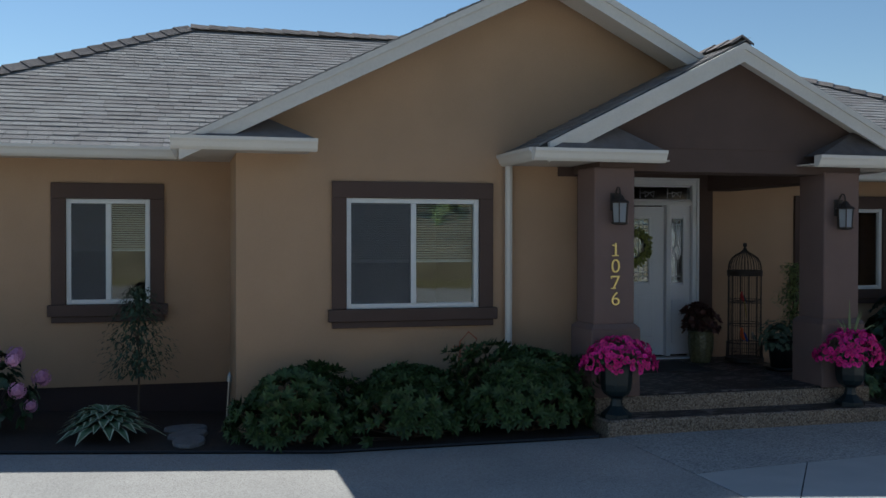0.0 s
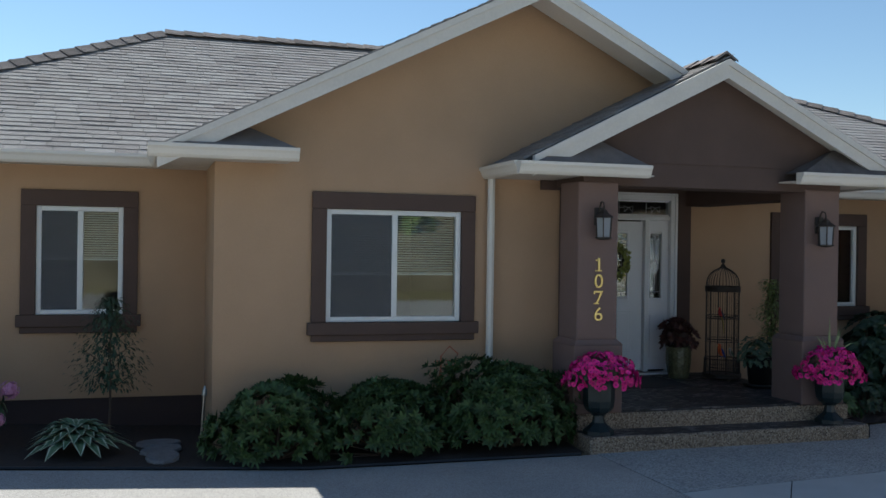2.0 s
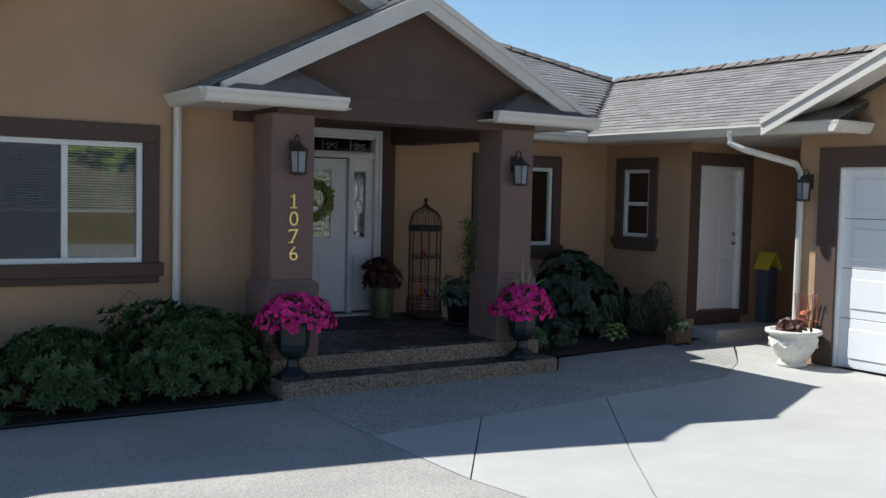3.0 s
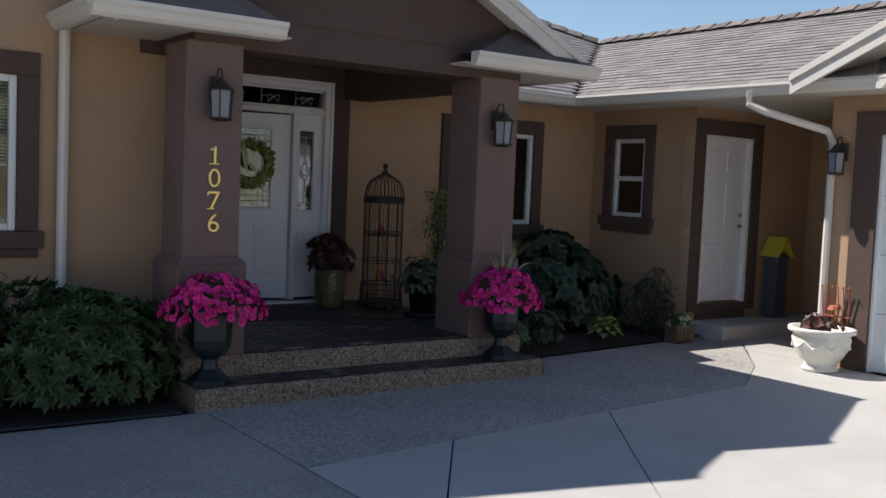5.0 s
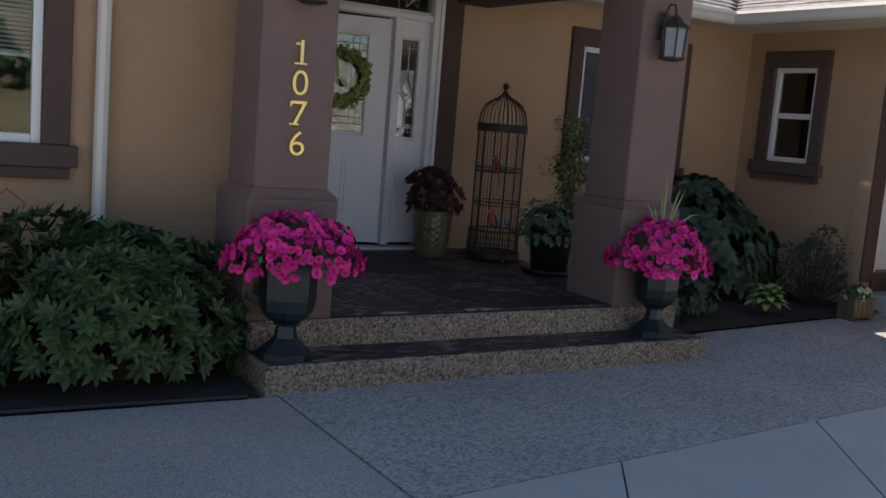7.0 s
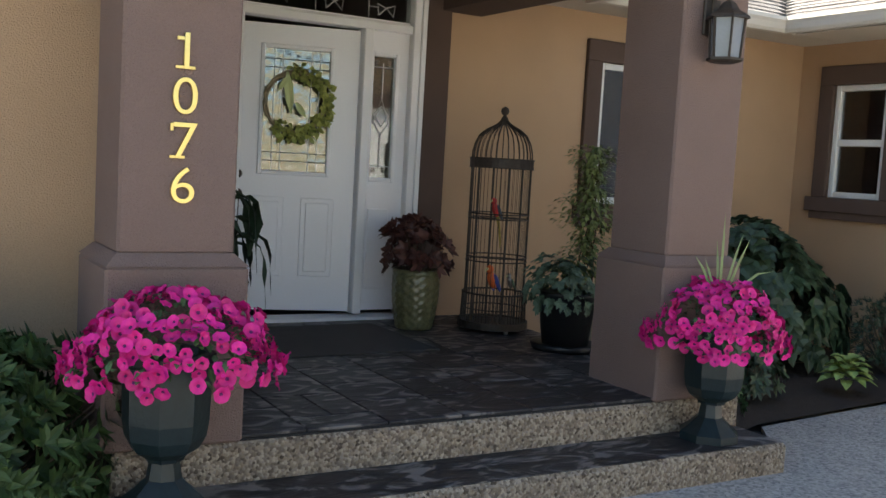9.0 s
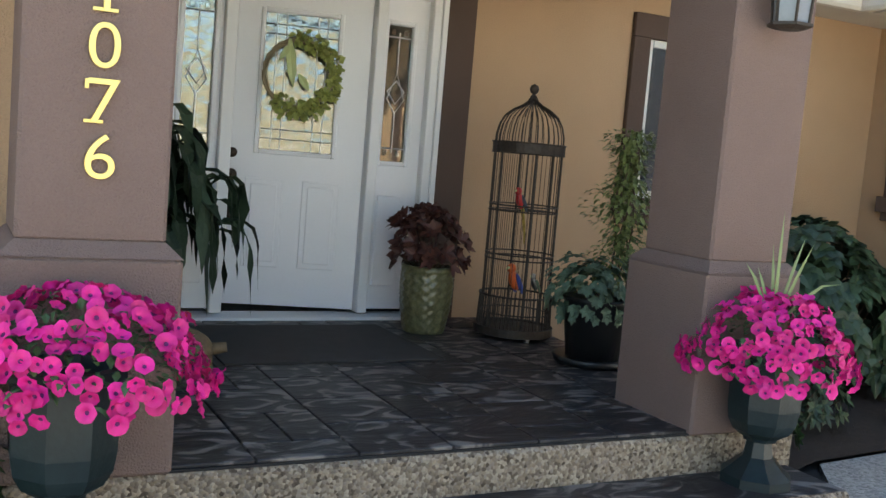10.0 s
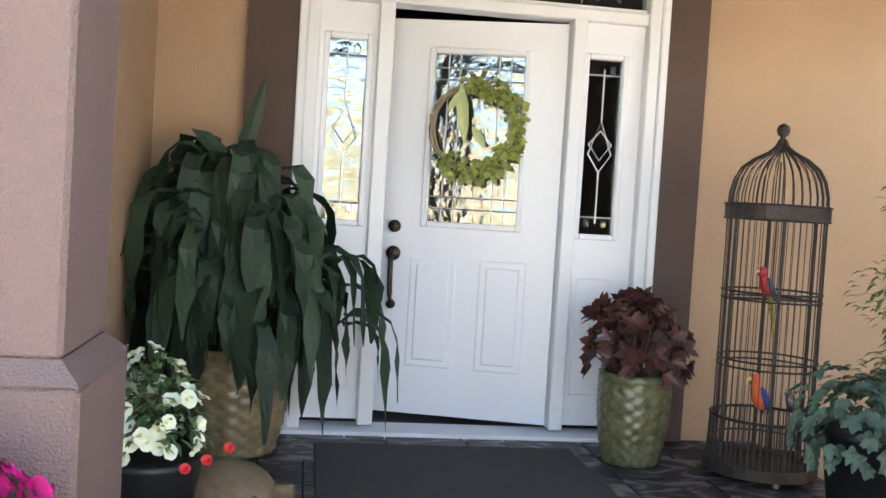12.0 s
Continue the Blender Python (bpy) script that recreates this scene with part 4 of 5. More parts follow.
part("lock", bm, M_STEEL, sd, "satin steel lock and lever", True)
tagged(part("corner_bead", boxes(((4.585, -1.775, -0.1), (4.60, -1.60, 2.78))), M_STUCCO), "pale stucco wall corner", "trim", kind="structure")

# garage door
gd = empty("garage_door", "white panelled sectional garage door, closed", "garage door", pose(4.47, -4.32, -0.03))
for r in range(4):
    z0 = r * 0.60
    sec = part("section", boxes(((0, -4.88, z0 + 0.004), (0.05, 0, z0 + 0.596)), bevel=0.004), M_WHITE, gd)
    for c in range(4):
        y0 = -0.16 - c * 1.18
        part("panel", boxes(((-0.012, y0 - 1.0, z0 + 0.12), (0.002, y0, z0 + 0.48)), bevel=0.008), M_WHITE, sec)
tagged(part("trim_garage", boxes(((4.36, -4.32, -0.03), (4.40, -4.05, 2.62)), ((4.36, -9.45, 2.38), (4.40, -4.32, 2.62)), ((4.36, -9.45, -0.03), (4.40, -9.2, 2.38))), M_TRIM), "brown stucco band round the garage door", "trim", kind="structure")
tagged(part("trim_garage_jamb", boxes(((4.40, -4.345, -0.03), (4.47, -4.315, 2.38)), ((4.40, -9.2, 2.35), (4.47, -4.345, 2.38))), M_WHITE), "white garage door jamb", "trim", kind="structure")

# ---- plants ----


def bush(name, at, rx, ry, h, whorls, mat, label, category="shrub", ln=0.10, wd=0.032, per=7, droop=0.25, low=0.05, stems=True, up=0.25, group=""):
    """A shrub of leaf whorls on twigs, uneven in outline."""
    e = empty(name, label, category, pose(*at), group)
    items, tb = [], bmesh.new()
    lumps = [(rdir(), rng.uniform(0.72, 1.16)) for _ in range(11)]
    for i in range(whorls):
        d = rdir()
        if d.z < -0.85:
            d.z = -d.z
        k = max([s * max(0, d.dot(v)) ** 2 for v, s in lumps] + [0.62 if d.z > 0 else 0.9])
        r = k * (1 if i % 3 else rng.uniform(0.55, 0.95))
        if d.z < 0:
            q = 0.95 / max(0.3, math.hypot(d.x, d.y))
            d.x, d.y = d.x * q, d.y * q
        if i % 9 == 0 and d.z > 0.1:
            r *= rng.uniform(1.08, 1.3)
        p = Vector((d.x * rx * r, d.y * ry * r, h * (0.5 + 0.5 * d.z * r)))
        p.z = max(low, p.z)
        ax = (Vector((d.x, d.y, d.z * 0.7 + 0.55))).normalized()
        s = ax.cross(Vector((0.3, 0.2, 1))).normalized()
        w = ax.cross(s)
        a0 = rng.uniform(0, 6.28)
        for j in range(per):
            a = a0 + 2 * math.pi * j / per
            ld = (s * math.cos(a) + w * math.sin(a)) * 0.95 + ax * rng.uniform(up - 0.15, up + 0.35)
            items.append((p, ld, ax, ln * rng.uniform(0.7, 1.15), wd * rng.uniform(0.8, 1.2), droop * rng.uniform(0.5, 1.5)))
        if stems and i % 4 == 0:
            tube(tb, [(p.x * 0.15, p.y * 0.15, 0), (p.x * 0.6, p.y * 0.6, p.z * 0.55), tuple(p)], 0.006, 4, 0.003)
    tagged(link("foliage", leaf_mesh("foliage", items), mat, e), kind="stuff")
    if stems:
        tagged(part("twig", tb, M_BARK, e), kind="stuff")
    return e


def petal_mesh(name, r=0.036, lobes=6):
    """A trumpet flower facing +z, with a dark throat."""
    bm = bmesh.new()
    n = lobes * 2
    cs = [[bm.verts.new((0, 0, -0.012))]]
    for rr, z in ((0.22, -0.006), (0.6, 0.004), (1.0, 0.002)):
        row = []
        for j in range(n):
            k = rr * (1 if j % 2 == 0 or rr < 0.9 else 0.95)
            a = 2 * math.pi * j / n
            row.append(bm.verts.new((r * k * math.cos(a), r * k * math.sin(a), z + (0.006 if j % 2 and rr > 0.9 else 0))))
        cs.append(row)
    for j in range(n):
        f = bm.faces.new([cs[0][0], cs[1][j], cs[1][(j + 1) % n]])
        f.material_index = 1
        for a, b in zip(cs[1:], cs[2:]):
            bm.faces.new([a[j], b[j], b[(j + 1) % n], a[(j + 1) % n]])
    me = bpy.data.meshes.new(name)
    bm.to_mesh(me)
    bm.free()
    me.polygons.foreach_set("use_smooth", [True] * len(me.polygons))
    return me


def face_to(d):
    return Vector(d).to_track_quat("Z", "Y").to_matrix().to_4x4()


PET = petal_mesh("petunia_flower", 0.030)
PET.materials.append(M_PINK)
PET.materials.append(M_THROAT)
PETW = petal_mesh("white_flower", 0.03)
PETW.materials.append(M_CREAMP)
PETW.materials.append(M_YELLOW)


def petunias(at, rx, ry, h, count, mesh, label, base=0.0, leaf=M_LEAFM):
    e = empty("petunia_plant", label, "flowers", pose(*at), "petunia plants")
    items = []
    for i in range(420):
        d = rdir()
        d.z = abs(d.z) * 1.0 - 0.25
        k = rng.uniform(0.55, 0.97)
        items.append(((d.x * rx * k, d.y * ry * k, base + h * d.z * k), d + rdir() * 0.7, (0, 0, 1), rng.uniform(0.035, 0.06), 0.026, 0.3))
    tagged(link("foliage", leaf_mesh("foliage", items, 2), leaf, e), kind="stuff")
    done = []
    for i in range(count * 12):
        d = rdir()
        d.z = abs(d.z) * 1.15 - 0.35
        p = Vector((d.x * rx, d.y * ry, base + h * d.z)) * (rng.uniform(0.9, 1.06) + 0.16 * noise.noise(d * 2.1 + Vector(at)))
        if any((p - q).length < 0.028 for q in done):
            continue
        done.append(p)
        f = new("flower", mesh)
        f.parent = e
        f.matrix_basis = Matrix.Translation(p) @ face_to(d + rdir() * 0.55 + Vector((0, 0, 0.1))) @ Matrix.Rotation(rng.uniform(0, 6), 4, "Z") @ Matrix.Scale(rng.uniform(0.8, 1.12), 4)
        if len(done) >= count:
            break
    return e


def urn(x, y, z, label):
    e = empty("garden_urn", label, "urn", pose(x, y, z) @ Matrix.Diagonal((0.95, 0.95, 1.15, 1)), "porch urns")
    bm = bmesh.new()
    lathe(bm, [(0.02, 0), (0.165, 0), (0.165, 0.035), (0.12, 0.065), (0.07, 0.105), (0.058, 0.165), (0.02, 0.165)], 8, turn=0.39)
    part("foot", bm, M_URN, e)
    bm = bmesh.new()
    lathe(bm, [(0.02, 0.16), (0.075, 0.165), (0.08, 0.178), (0.13, 0.205), (0.158, 0.245), (0.168, 0.30), (0.172, 0.48), (0.186, 0.49), (0.186, 0.52), (0.15, 0.52), (0.14, 0.48), (0.02, 0.47)], 8, turn=0.39)
    part("bowl", bm, M_URN, e, "eight-sided bowl")
    return e


URNL, URNR = (-2.07, -2.89), (0.765, -2.86)
urn(*URNL, 0.122, "dark green eight-sided urn on the lower porch step")
urn(*URNR, 0.122, "dark green eight-sided urn beside the porch pillar")
petunias((URNL[0] + 0.03, URNL[1], 0.72), 0.39, 0.34, 0.28, 320, PET, "bright magenta petunias overflowing a dark green urn")
petunias((*URNR, 0.71), 0.37, 0.32, 0.30, 300, PET, "bright magenta petunias with a grassy spike in an urn")
sp = [((URNR[0], URNR[1], 0.78), Vector((a, b, 1.3)), (0.3, 1, 0), l, 0.016, dr) for a, b, l, dr in ((-0.5, 0.1, 0.5, 0.25), (-0.12, -0.1, 0.62, 0.1), (0.05, 0.2, 0.45, 0.1), (0.35, 0, 0.55, 0.15), (0.9, -0.2, 0.62, 0.35), (-0.25, 0.2, 0.4, 0.2), (0.2, -0.3, 0.5, 0.12), (0.55, 0.2, 0.45, 0.2))]
tagged(link("spike_grass", leaf_mesh("spike_grass", sp), M_GRASSB), "pale green grassy spike plant among the petunias", "plant")

for x, y, rx, ry, h, n in ((-5.28, -2.28, 0.72, 0.48, 0.82, 540), (-4.12, -2.36, 0.74, 0.5, 0.86, 580), (-2.90, -2.50, 0.82, 0.54, 1.0, 760)):
    bush("rhododendron", (x, y, gz(x, y) + 0.02), rx, ry, h, n, M_LEAF, "dense green rhododendron with whorled leaves under the window", "shrub", 0.098, 0.032, 8, 0.0, up=0.42, group="front rhododendrons")
# hydrangea
hx, hy = -8.36, -1.6
hyd = bush("hydrangea", (hx, hy, gz(hx, hy)), 0.62, 0.45, 0.85, 90, M_LEAFD, "hydrangea with mauve-pink flower heads", "shrub", 0.13, 0.08, 4, 0.3, group="")
hm = bmesh.new()
for i in range(46):
    d = rdir()
    q = face_to(d)
    for k in range(4):
        a = k * math.pi / 2 + i
        vs = [Matrix.Translation(d * 0.078) @ q @ Vector((0.004 * math.cos(a), 0.004 * math.sin(a), 0.0))]
        for s, rr in ((-0.5, 0.019), (0, 0.026), (0.5, 0.019)):
            vs.append(Matrix.Translation(d * 0.078) @ q @ Vector((rr * math.cos(a + s), rr * math.sin(a + s), 0.007)))
        hm.faces.new([hm.verts.new(v) for v in vs])
bmesh.ops.create_icosphere(hm, subdivisions=1, radius=0.07)
hme = bpy.data.meshes.new("flower_head")
hm.to_mesh(hme)
hm.free()
hme.materials.append(M_HYD)
heads = []
while len(heads) < 25:
    d = rdir()
    if d.y > 0.45 or d.z < -0.35:
        continue
    p = Vector((d.x * 0.62, d.y * 0.45, 0.42 + d.z * 0.43))
    if all((p - q).length > 0.12 for q in heads):
        heads.append(p)
        o = new("flower_head", hme)
        o.parent = hyd
        o.matrix_basis = Matrix.Translation(p) @ Matrix.Scale(rng.uniform(0.75, 1.15), 4)


def hosta(x, y, r, n, mat, edge, label, wd=0.11):
    e = empty("hosta", label, "plant", pose(x, y, gz(x, y) + 0.02))
    for nm, m, k, dz in (("leaf_edges", edge, 1.0, 0.0), ("leaves", mat, 0.68, 0.006)):
        it = []
        r2 = random.Random(5)
        for i in range(n):
            a = i * 2.4
            s = 0.45 + 0.55 * (i / n)
            it.append(((0.03 * math.cos(a), 0.03 * math.sin(a), 0.10 + 0.16 * (1 - i / n) + dz), (math.cos(a), math.sin(a), 0.75 * (1.3 - s)), (0, 0, 1), r * s * r2.uniform(0.85, 1.1) * (0.97 if k < 1 else 1), wd * k * r2.uniform(0.85, 1.15), 0.35))
        if m:
            tagged(link(nm, leaf_mesh(nm, it), m, e), kind="stuff")
    return e


hosta(-7.12, -2.0, 0.62, 70, M_HOSTA, M_HOSTAE, "variegated hosta with cream-edged leaves in the mulch")
hosta(3.05, -1.95, 0.27, 34, M_LEAFY, M_LEAFY, "lime-green hosta in the mulched bed", 0.10)
# young tree before the window
yt = empty("young_tree", "young tree with a thin trunk and sparse leaves", "tree", pose(-6.85, -1.15, gz(-6.85, -1.15)))
bm = bmesh.new()
tube(bm, [(0, 0, -0.05), (0.01, 0, 0.5), (0.0, 0.01, 1.0), (0.03, 0, 1.5)], 0.016, 6, 0.005)
for i in range(14):
    z = 0.5 + 0.06 * i
    a = i * 2.4
    tube(bm, [(0, 0, z), (0.16 * math.cos(a), 0.16 * math.sin(a), z + 0.12), (0.27 * math.cos(a), 0.27 * math.sin(a), z + 0.2)], 0.006, 4, 0.002)
part("trunk", bm, M_BARK, yt)
it = []
for i in range(1500):
    d = rdir()
    t = rng.random()
    z = 0.52 + 0.95 * t
    r = (0.47 - 0.25 * abs(t - 0.35) - 0.16 * t) * rng.uniform(0.3, 1.1)
    it.append(((d.x * r, d.y * r, z), d + Vector((0, 0, -0.3)), (0, 0, 1), rng.uniform(0.04, 0.065), 0.026, 0.3))
tagged(link("crown", leaf_mesh("crown", it, 2), M_LEAFD, yt), kind="stuff")
bush("bronze_shrub", (-10.1, -0.95, gz(-10, -1)), 0.8, 0.5, 1.2, 480, M_PURPLE, "purple-bronze leaved shrub at the house corner", "shrub", 0.07, 0.04, 5, 0.3)
bush("green_shrub", (-9.75, -1.7, gz(-9.7, -1.7)), 0.5, 0.35, 0.75, 260, M_LEAFD, "dark green shrub at the edge of the bed", "shrub", 0.07, 0.022, 6, 0.2)
bush("lime_shrub", (-10.9, -0.95, gz(-11, -1)), 0.42, 0.4, 0.75, 150, M_LEAFY, "sunlit lime-green shrub at the house corner", "shrub", 0.08, 0.05, 5, 0.3)
bush("low_shrub", (-9.05, -1.85, gz(-9, -1.8)), 0.25, 0.2, 0.4, 50, M_LEAFM, "small leafy shrub beside the hydrangea", "shrub", 0.08, 0.03, 5, 0.3)
bush("large_leaf_shrub", (3.35, -0.85, -0.02), 0.95, 0.6, 1.22, 480, M_LEAFD, "dark large-leaved shrub under the small window", "shrub", 0.14, 0.09, 5, 0.35)
bush("juniper", (4.15, -1.55, -0.02), 0.36, 0.36, 0.75, 420, M_LEAFD, "dark feathery conifer beside the side door", "shrub", 0.06, 0.008, 7, 0.1, up=0.9)
bush("groundcover_shrub", (1.55, -2.05, -0.02), 0.3, 0.26, 0.42, 120, M_LEAFM, "low leafy green plant behind the urn", "shrub", 0.07, 0.022, 6, 0.2)
bush("groundcover_shrub", (2.2, -1.75, -0.02), 0.35, 0.3, 0.5, 130, M_LEAFD, "low dark green plant in the mulched bed", "shrub", 0.07, 0.026, 6, 0.2)

for i, (x, y, r) in enumerate(((-6.36, -1.62, 0.2), (-6.34, -1.95, 0.21), (-6.33, -2.28, 0.22))):
    bm = bmesh.new()
    lathe(bm, [(0.02, 0), (r, 0), (r * 1.03, 0.02), (r * 0.97, 0.045), (0.02, 0.047)], 11)
    o = tagged(part("stepping_stone", bm, M_FLAG), "flat grey round stepping stone in the mulch", "stone", "stepping stones")
    o.matrix_basis = pose(x, y, gz(x, y) + 0.015, 1.5, -1, i * 40) @ Matrix.Diagonal((1.1, 0.7, 1, 1))
bm = bmesh.new()
tube(bm, [(0, 0, -0.05), (0, 0, 0.55)], 0.018, 8, 0.014)
lathe(bm, [(0.005, 0.55), (0.03, 0.56), (0.02, 0.62), (0.004, 0.66)], 8)
o = tagged(part("garden_stake", bm, M_STEEL), "thin grey metal garden stake beside the rhododendron", "stake")
o.matrix_basis = pose(-5.95, -1.75, gz(-5.95, -1.75), 2, 3, 0)
bm = bmesh.new()
tube(bm, [(0, 0, -0.05), (0, 0, 0.95), (0.10, 0, 1.05), (0.2, 0, 0.97), (0.16, 0, 0.85), (0.06, 0, 0.86)], 0.008, 6)
tube(bm, [(-0.08, 0, 0.9), (0.30, 0, 0.9)], 0.006, 5)
lathe(bm, [(0.03, 0.55), (0.035, 0.6), (0.02, 0.78), (0.008, 0.8)], 8)
o = tagged(part("garden_ornament", bm, M_TERRA), "rusty curled metal garden ornament on a rod", "ornament")
o.matrix_basis = pose(-3.55, -2.2, gz(-3.5, -2.2), 0, 0, 10)

# ---- porch things ----


def lantern(x, y, z, turn, label):
    e = empty("wall_lantern", label, "lantern", pose(x, y, z, 0, 0, turn) @ Matrix.Diagonal((1.1, 1.1, 0.85, 1)), "wall lanterns")
    part("backplate", boxes(((-0.05, -0.018, -0.02), (0.05, 0.0, 0.20)), bevel=0.006), M_IRON, e)
    bm = bmesh.new()
    tube(bm, [(0, -0.01, 0.08), (0, -0.03, 0.22), (0, -0.06, 0.27), (0, -0.10, 0.26), (0, -0.115, 0.21), (0, -0.115, 0.17)], 0.009, 7)
    part("bracket", bm, M_IRON, e, "curled iron bracket")
    bm = bmesh.new()
    lathe(bm, [(0.01, 0.18), (0.03, 0.165), (0.055, 0.12), (0.10, 0.085), (0.105, 0.07), (0.02, 0.07)], 6, (0, -0.115, 0))
    part("roof", bm, M_IRON, e)
    bm = bmesh.new()
    lathe(bm, [(0.01, -0.165), (0.066, -0.165), (0.076, 0.07), (0.01, 0.07)], 6, (0, -0.115, 0))
    part("glass", bm, M_LANT, e, "pale seeded glass")
    for j in range(6):
        a = j * math.pi / 3
        bm = bmesh.new()
        tube(bm, [(0.07 * math.cos(a), -0.115 + 0.07 * math.sin(a), -0.17), (0.082 * math.cos(a), -0.115 + 0.082 * math.sin(a), 0.075)], 0.006, 5)
        part("bar", bm, M_IRON, e)
    bm = bmesh.new()
    lathe(bm, [(0.01, -0.20), (0.05, -0.195), (0.088, -0.18), (0.088, -0.165), (0.01, -0.165)], 6, (0, -0.115, 0))
    part("base", bm, M_IRON, e)
    return e


lantern(PLX + 0.0, -2.652, 2.27, 0, "black iron wall lantern above the house numbers")
lantern(PRX - 0.055, -2.652, 2.23, 0, "black iron wall lantern on the porch pillar")
lantern(4.36, -3.93, 2.13, -90, "black iron wall lantern beside the garage door")
for ch, z in zip("1076", (1.774, 1.602, 1.43, 1.257)):
    cu = bpy.data.curves.new("house_number", "FONT")
    cu.body = ch
    cu.size = 0.205
    cu.extrude = 0.006
    cu.bevel_depth = 0.0015
    cu.align_x = "CENTER"
    cu.offset = -0.0022
    tmp = bpy.data.objects.new("tmp", cu)
    scene.collection.objects.link(tmp)
    bpy.context.view_layer.update()
    me = bpy.data.meshes.new_from_object(tmp.evaluated_get(bpy.context.evaluated_depsgraph_get()))
    bpy.data.objects.remove(tmp)
    me.materials.clear()
    if ch == "1":
        nb = bmesh.new()
        nb.from_mesh(me)
        top = max(v.co.y for v in nb.verts)
        cx = max(v.co.x for v in nb.verts) - 0.012
        box(nb, (cx - 0.035, 0, -0.006), (cx + 0.035, 0.012, 0.006), 0.001)
        box(nb, (cx - 0.032, top - 0.03, -0.006), (cx, top - 0.016, 0.006), 0.001)
        nb.to_mesh(me)
        nb.free()
    if ch == "7":
        nb = bmesh.new()
        nb.from_mesh(me)
        top = max(v.co.y for v in nb.verts)
        foot = [v.co.x for v in nb.verts if v.co.y < 0.01]
        cx = sum(foot) / len(foot)
        box(nb, (cx - 0.027, 0, -0.006), (cx + 0.027, 0.011, 0.006), 0.001)
        lx = min(v.co.x for v in nb.verts)
        box(nb, (lx, top - 0.034, -0.006), (lx + 0.011, top - 0.004, 0.006), 0.001)
        nb.to_mesh(me)
        nb.free()
    o = tagged(link("house_number", me, M_BRASS), "polished brass house number %s on the pillar" % ch, "house number", "house numbers")
    o.matrix_basis = pose(PLX + 0.008, -2.659, z, 90, 0, 0) @ Matrix.Diagonal((1.08, 1, 1, 1))


def pot(name, x, y, r, h, mat, label, ribs=True):
    e = empty(name, label, "pot", pose(x, y, PZ))
    bm = bmesh.new()
    prof = [(0.02, 0), (r * 0.78, 0)]
    for i in range(33):
        t = i / 32
        prof.append((r * (0.80 + 0.22 * math.sin(t * 2.0)) + (0.004 if i % 2 and ribs else 0), 0.01 + (h - 0.05) * t))
    prof += [(r * 1.03, h - 0.035), (r * 1.03, h), (r * 0.9, h), (r * 0.88, h - 0.04), (0.02, h - 0.05)]
    lathe(bm, prof, 96)
    if ribs:
        for v in bm.verts:
            a = math.atan2(v.co.y, v.co.x)
            k = 1 + 0.03 * math.sin(a * 14 + 1.6 * math.sin(v.co.z * 110))
            v.co.x, v.co.y = v.co.x * k, v.co.y * k
    part("body", bm, mat, e, "", True)
    return e


pot("coleus_pot", 0.285, -0.47, 0.16, 0.42, M_OLIVE, "olive-green glazed pot with a woven ribbed pattern")
cb = bush("coleus", (0.285, -0.47, PZ + 0.36), 0.24, 0.22, 0.48, 140, M_COLEUS, "dark maroon coleus growing in a green pot", "plant", 0.078, 0.04, 5, 0.1, up=0.65)
pot("floor_pot", -1.52, -0.42, 0.22, 0.46, M_TANGLAZE, "brown glazed ribbed floor pot beside the door")
dr = empty("dracaena", "tall dracaena with long drooping dark green leaves", "plant", pose(-1.59, -0.42, PZ + 0.42))
bm = bmesh.new()
tube(bm, [(0, 0, 0), (0.02, 0, 0.45), (0.0, 0.0, 0.85)], 0.028, 8, 0.015)
tube(bm, [(0.03, 0, 0), (0.12, -0.05, 0.4), (0.16, -0.06, 0.62)], 0.022, 8, 0.012)
part("stem", bm, M_BARK, dr)
vs = []
for i in range(250):
    a = rng.uniform(0, 6.28)
    b = i % 2
    z = rng.uniform(0.30, 0.92) if b == 0 else rng.uniform(0.12, 0.72)
    k = rng.uniform(0.0, 0.42) * (1.25 - z)
    ox, oy = (k * math.cos(a), k * math.sin(a) * 0.7) if b == 0 else (0.13 + k * math.cos(a), -0.12 + k * math.sin(a) * 0.7)
    ln = rng.uniform(0.36, 0.66)
    u = rng.uniform(-0.2, 0.75)
    # arching blade in six steps
    vs.append((ox, oy, z, a, ln, u))
V, F = [], []
for ox, oy, z, a, ln, u in vs:
    c, s = math.cos(a), math.sin(a)
    cx_, cy_, pz, el = 0.0, 0.0, 0.0, u
    base = len(V)
    for i in range(8):
        w = 0.037 * (0.25, 0.55, 0.95, 1.2, 1.2, 1.05, 0.75, 0.12)[i] + 0.009 * math.sin(i * 2.2 + a * 5)
        for k, dz in ((-1, 0.012), (0, 0), (1, 0.012)):
            V.append((ox + cx_ - s * w * k, oy + cy_ * 0.8 + c * w * k, z + pz + dz + 0.010 * k * math.sin(i * 1.9 + u * 9)))
        cx_ += c * ln / 7 * math.cos(el)
        cy_ += s * ln / 7 * math.cos(el)
        pz += ln / 7 * math.sin(el)
        el = max(-1.5, el - 0.40 - 0.45 * rng.random())
        a += rng.uniform(-0.5, 0.5)
        c, s = math.cos(a), math.sin(a)
    for i in range(7):
        b0 = base + 3 * i
        F += [(b0, b0 + 1, b0 + 4, b0 + 3), (b0 + 1, b0 + 2, b0 + 5, b0 + 4)]
me = bpy.data.meshes.new("leaves")
me.from_pydata(V, [], F)
me.update()
tagged(link("leaves", me, M_DRAC, dr), kind="stuff")
tl = [((0.02, 0, 0.80), Vector((0.25, 0, 1)), (0, 1, 0), 0.45, 0.075, 0.0), ((0, 0, 0.80), Vector((-0.5, 0.1, 0.8)), (0, 1, 0), 0.4, 0.07, 0.3)]
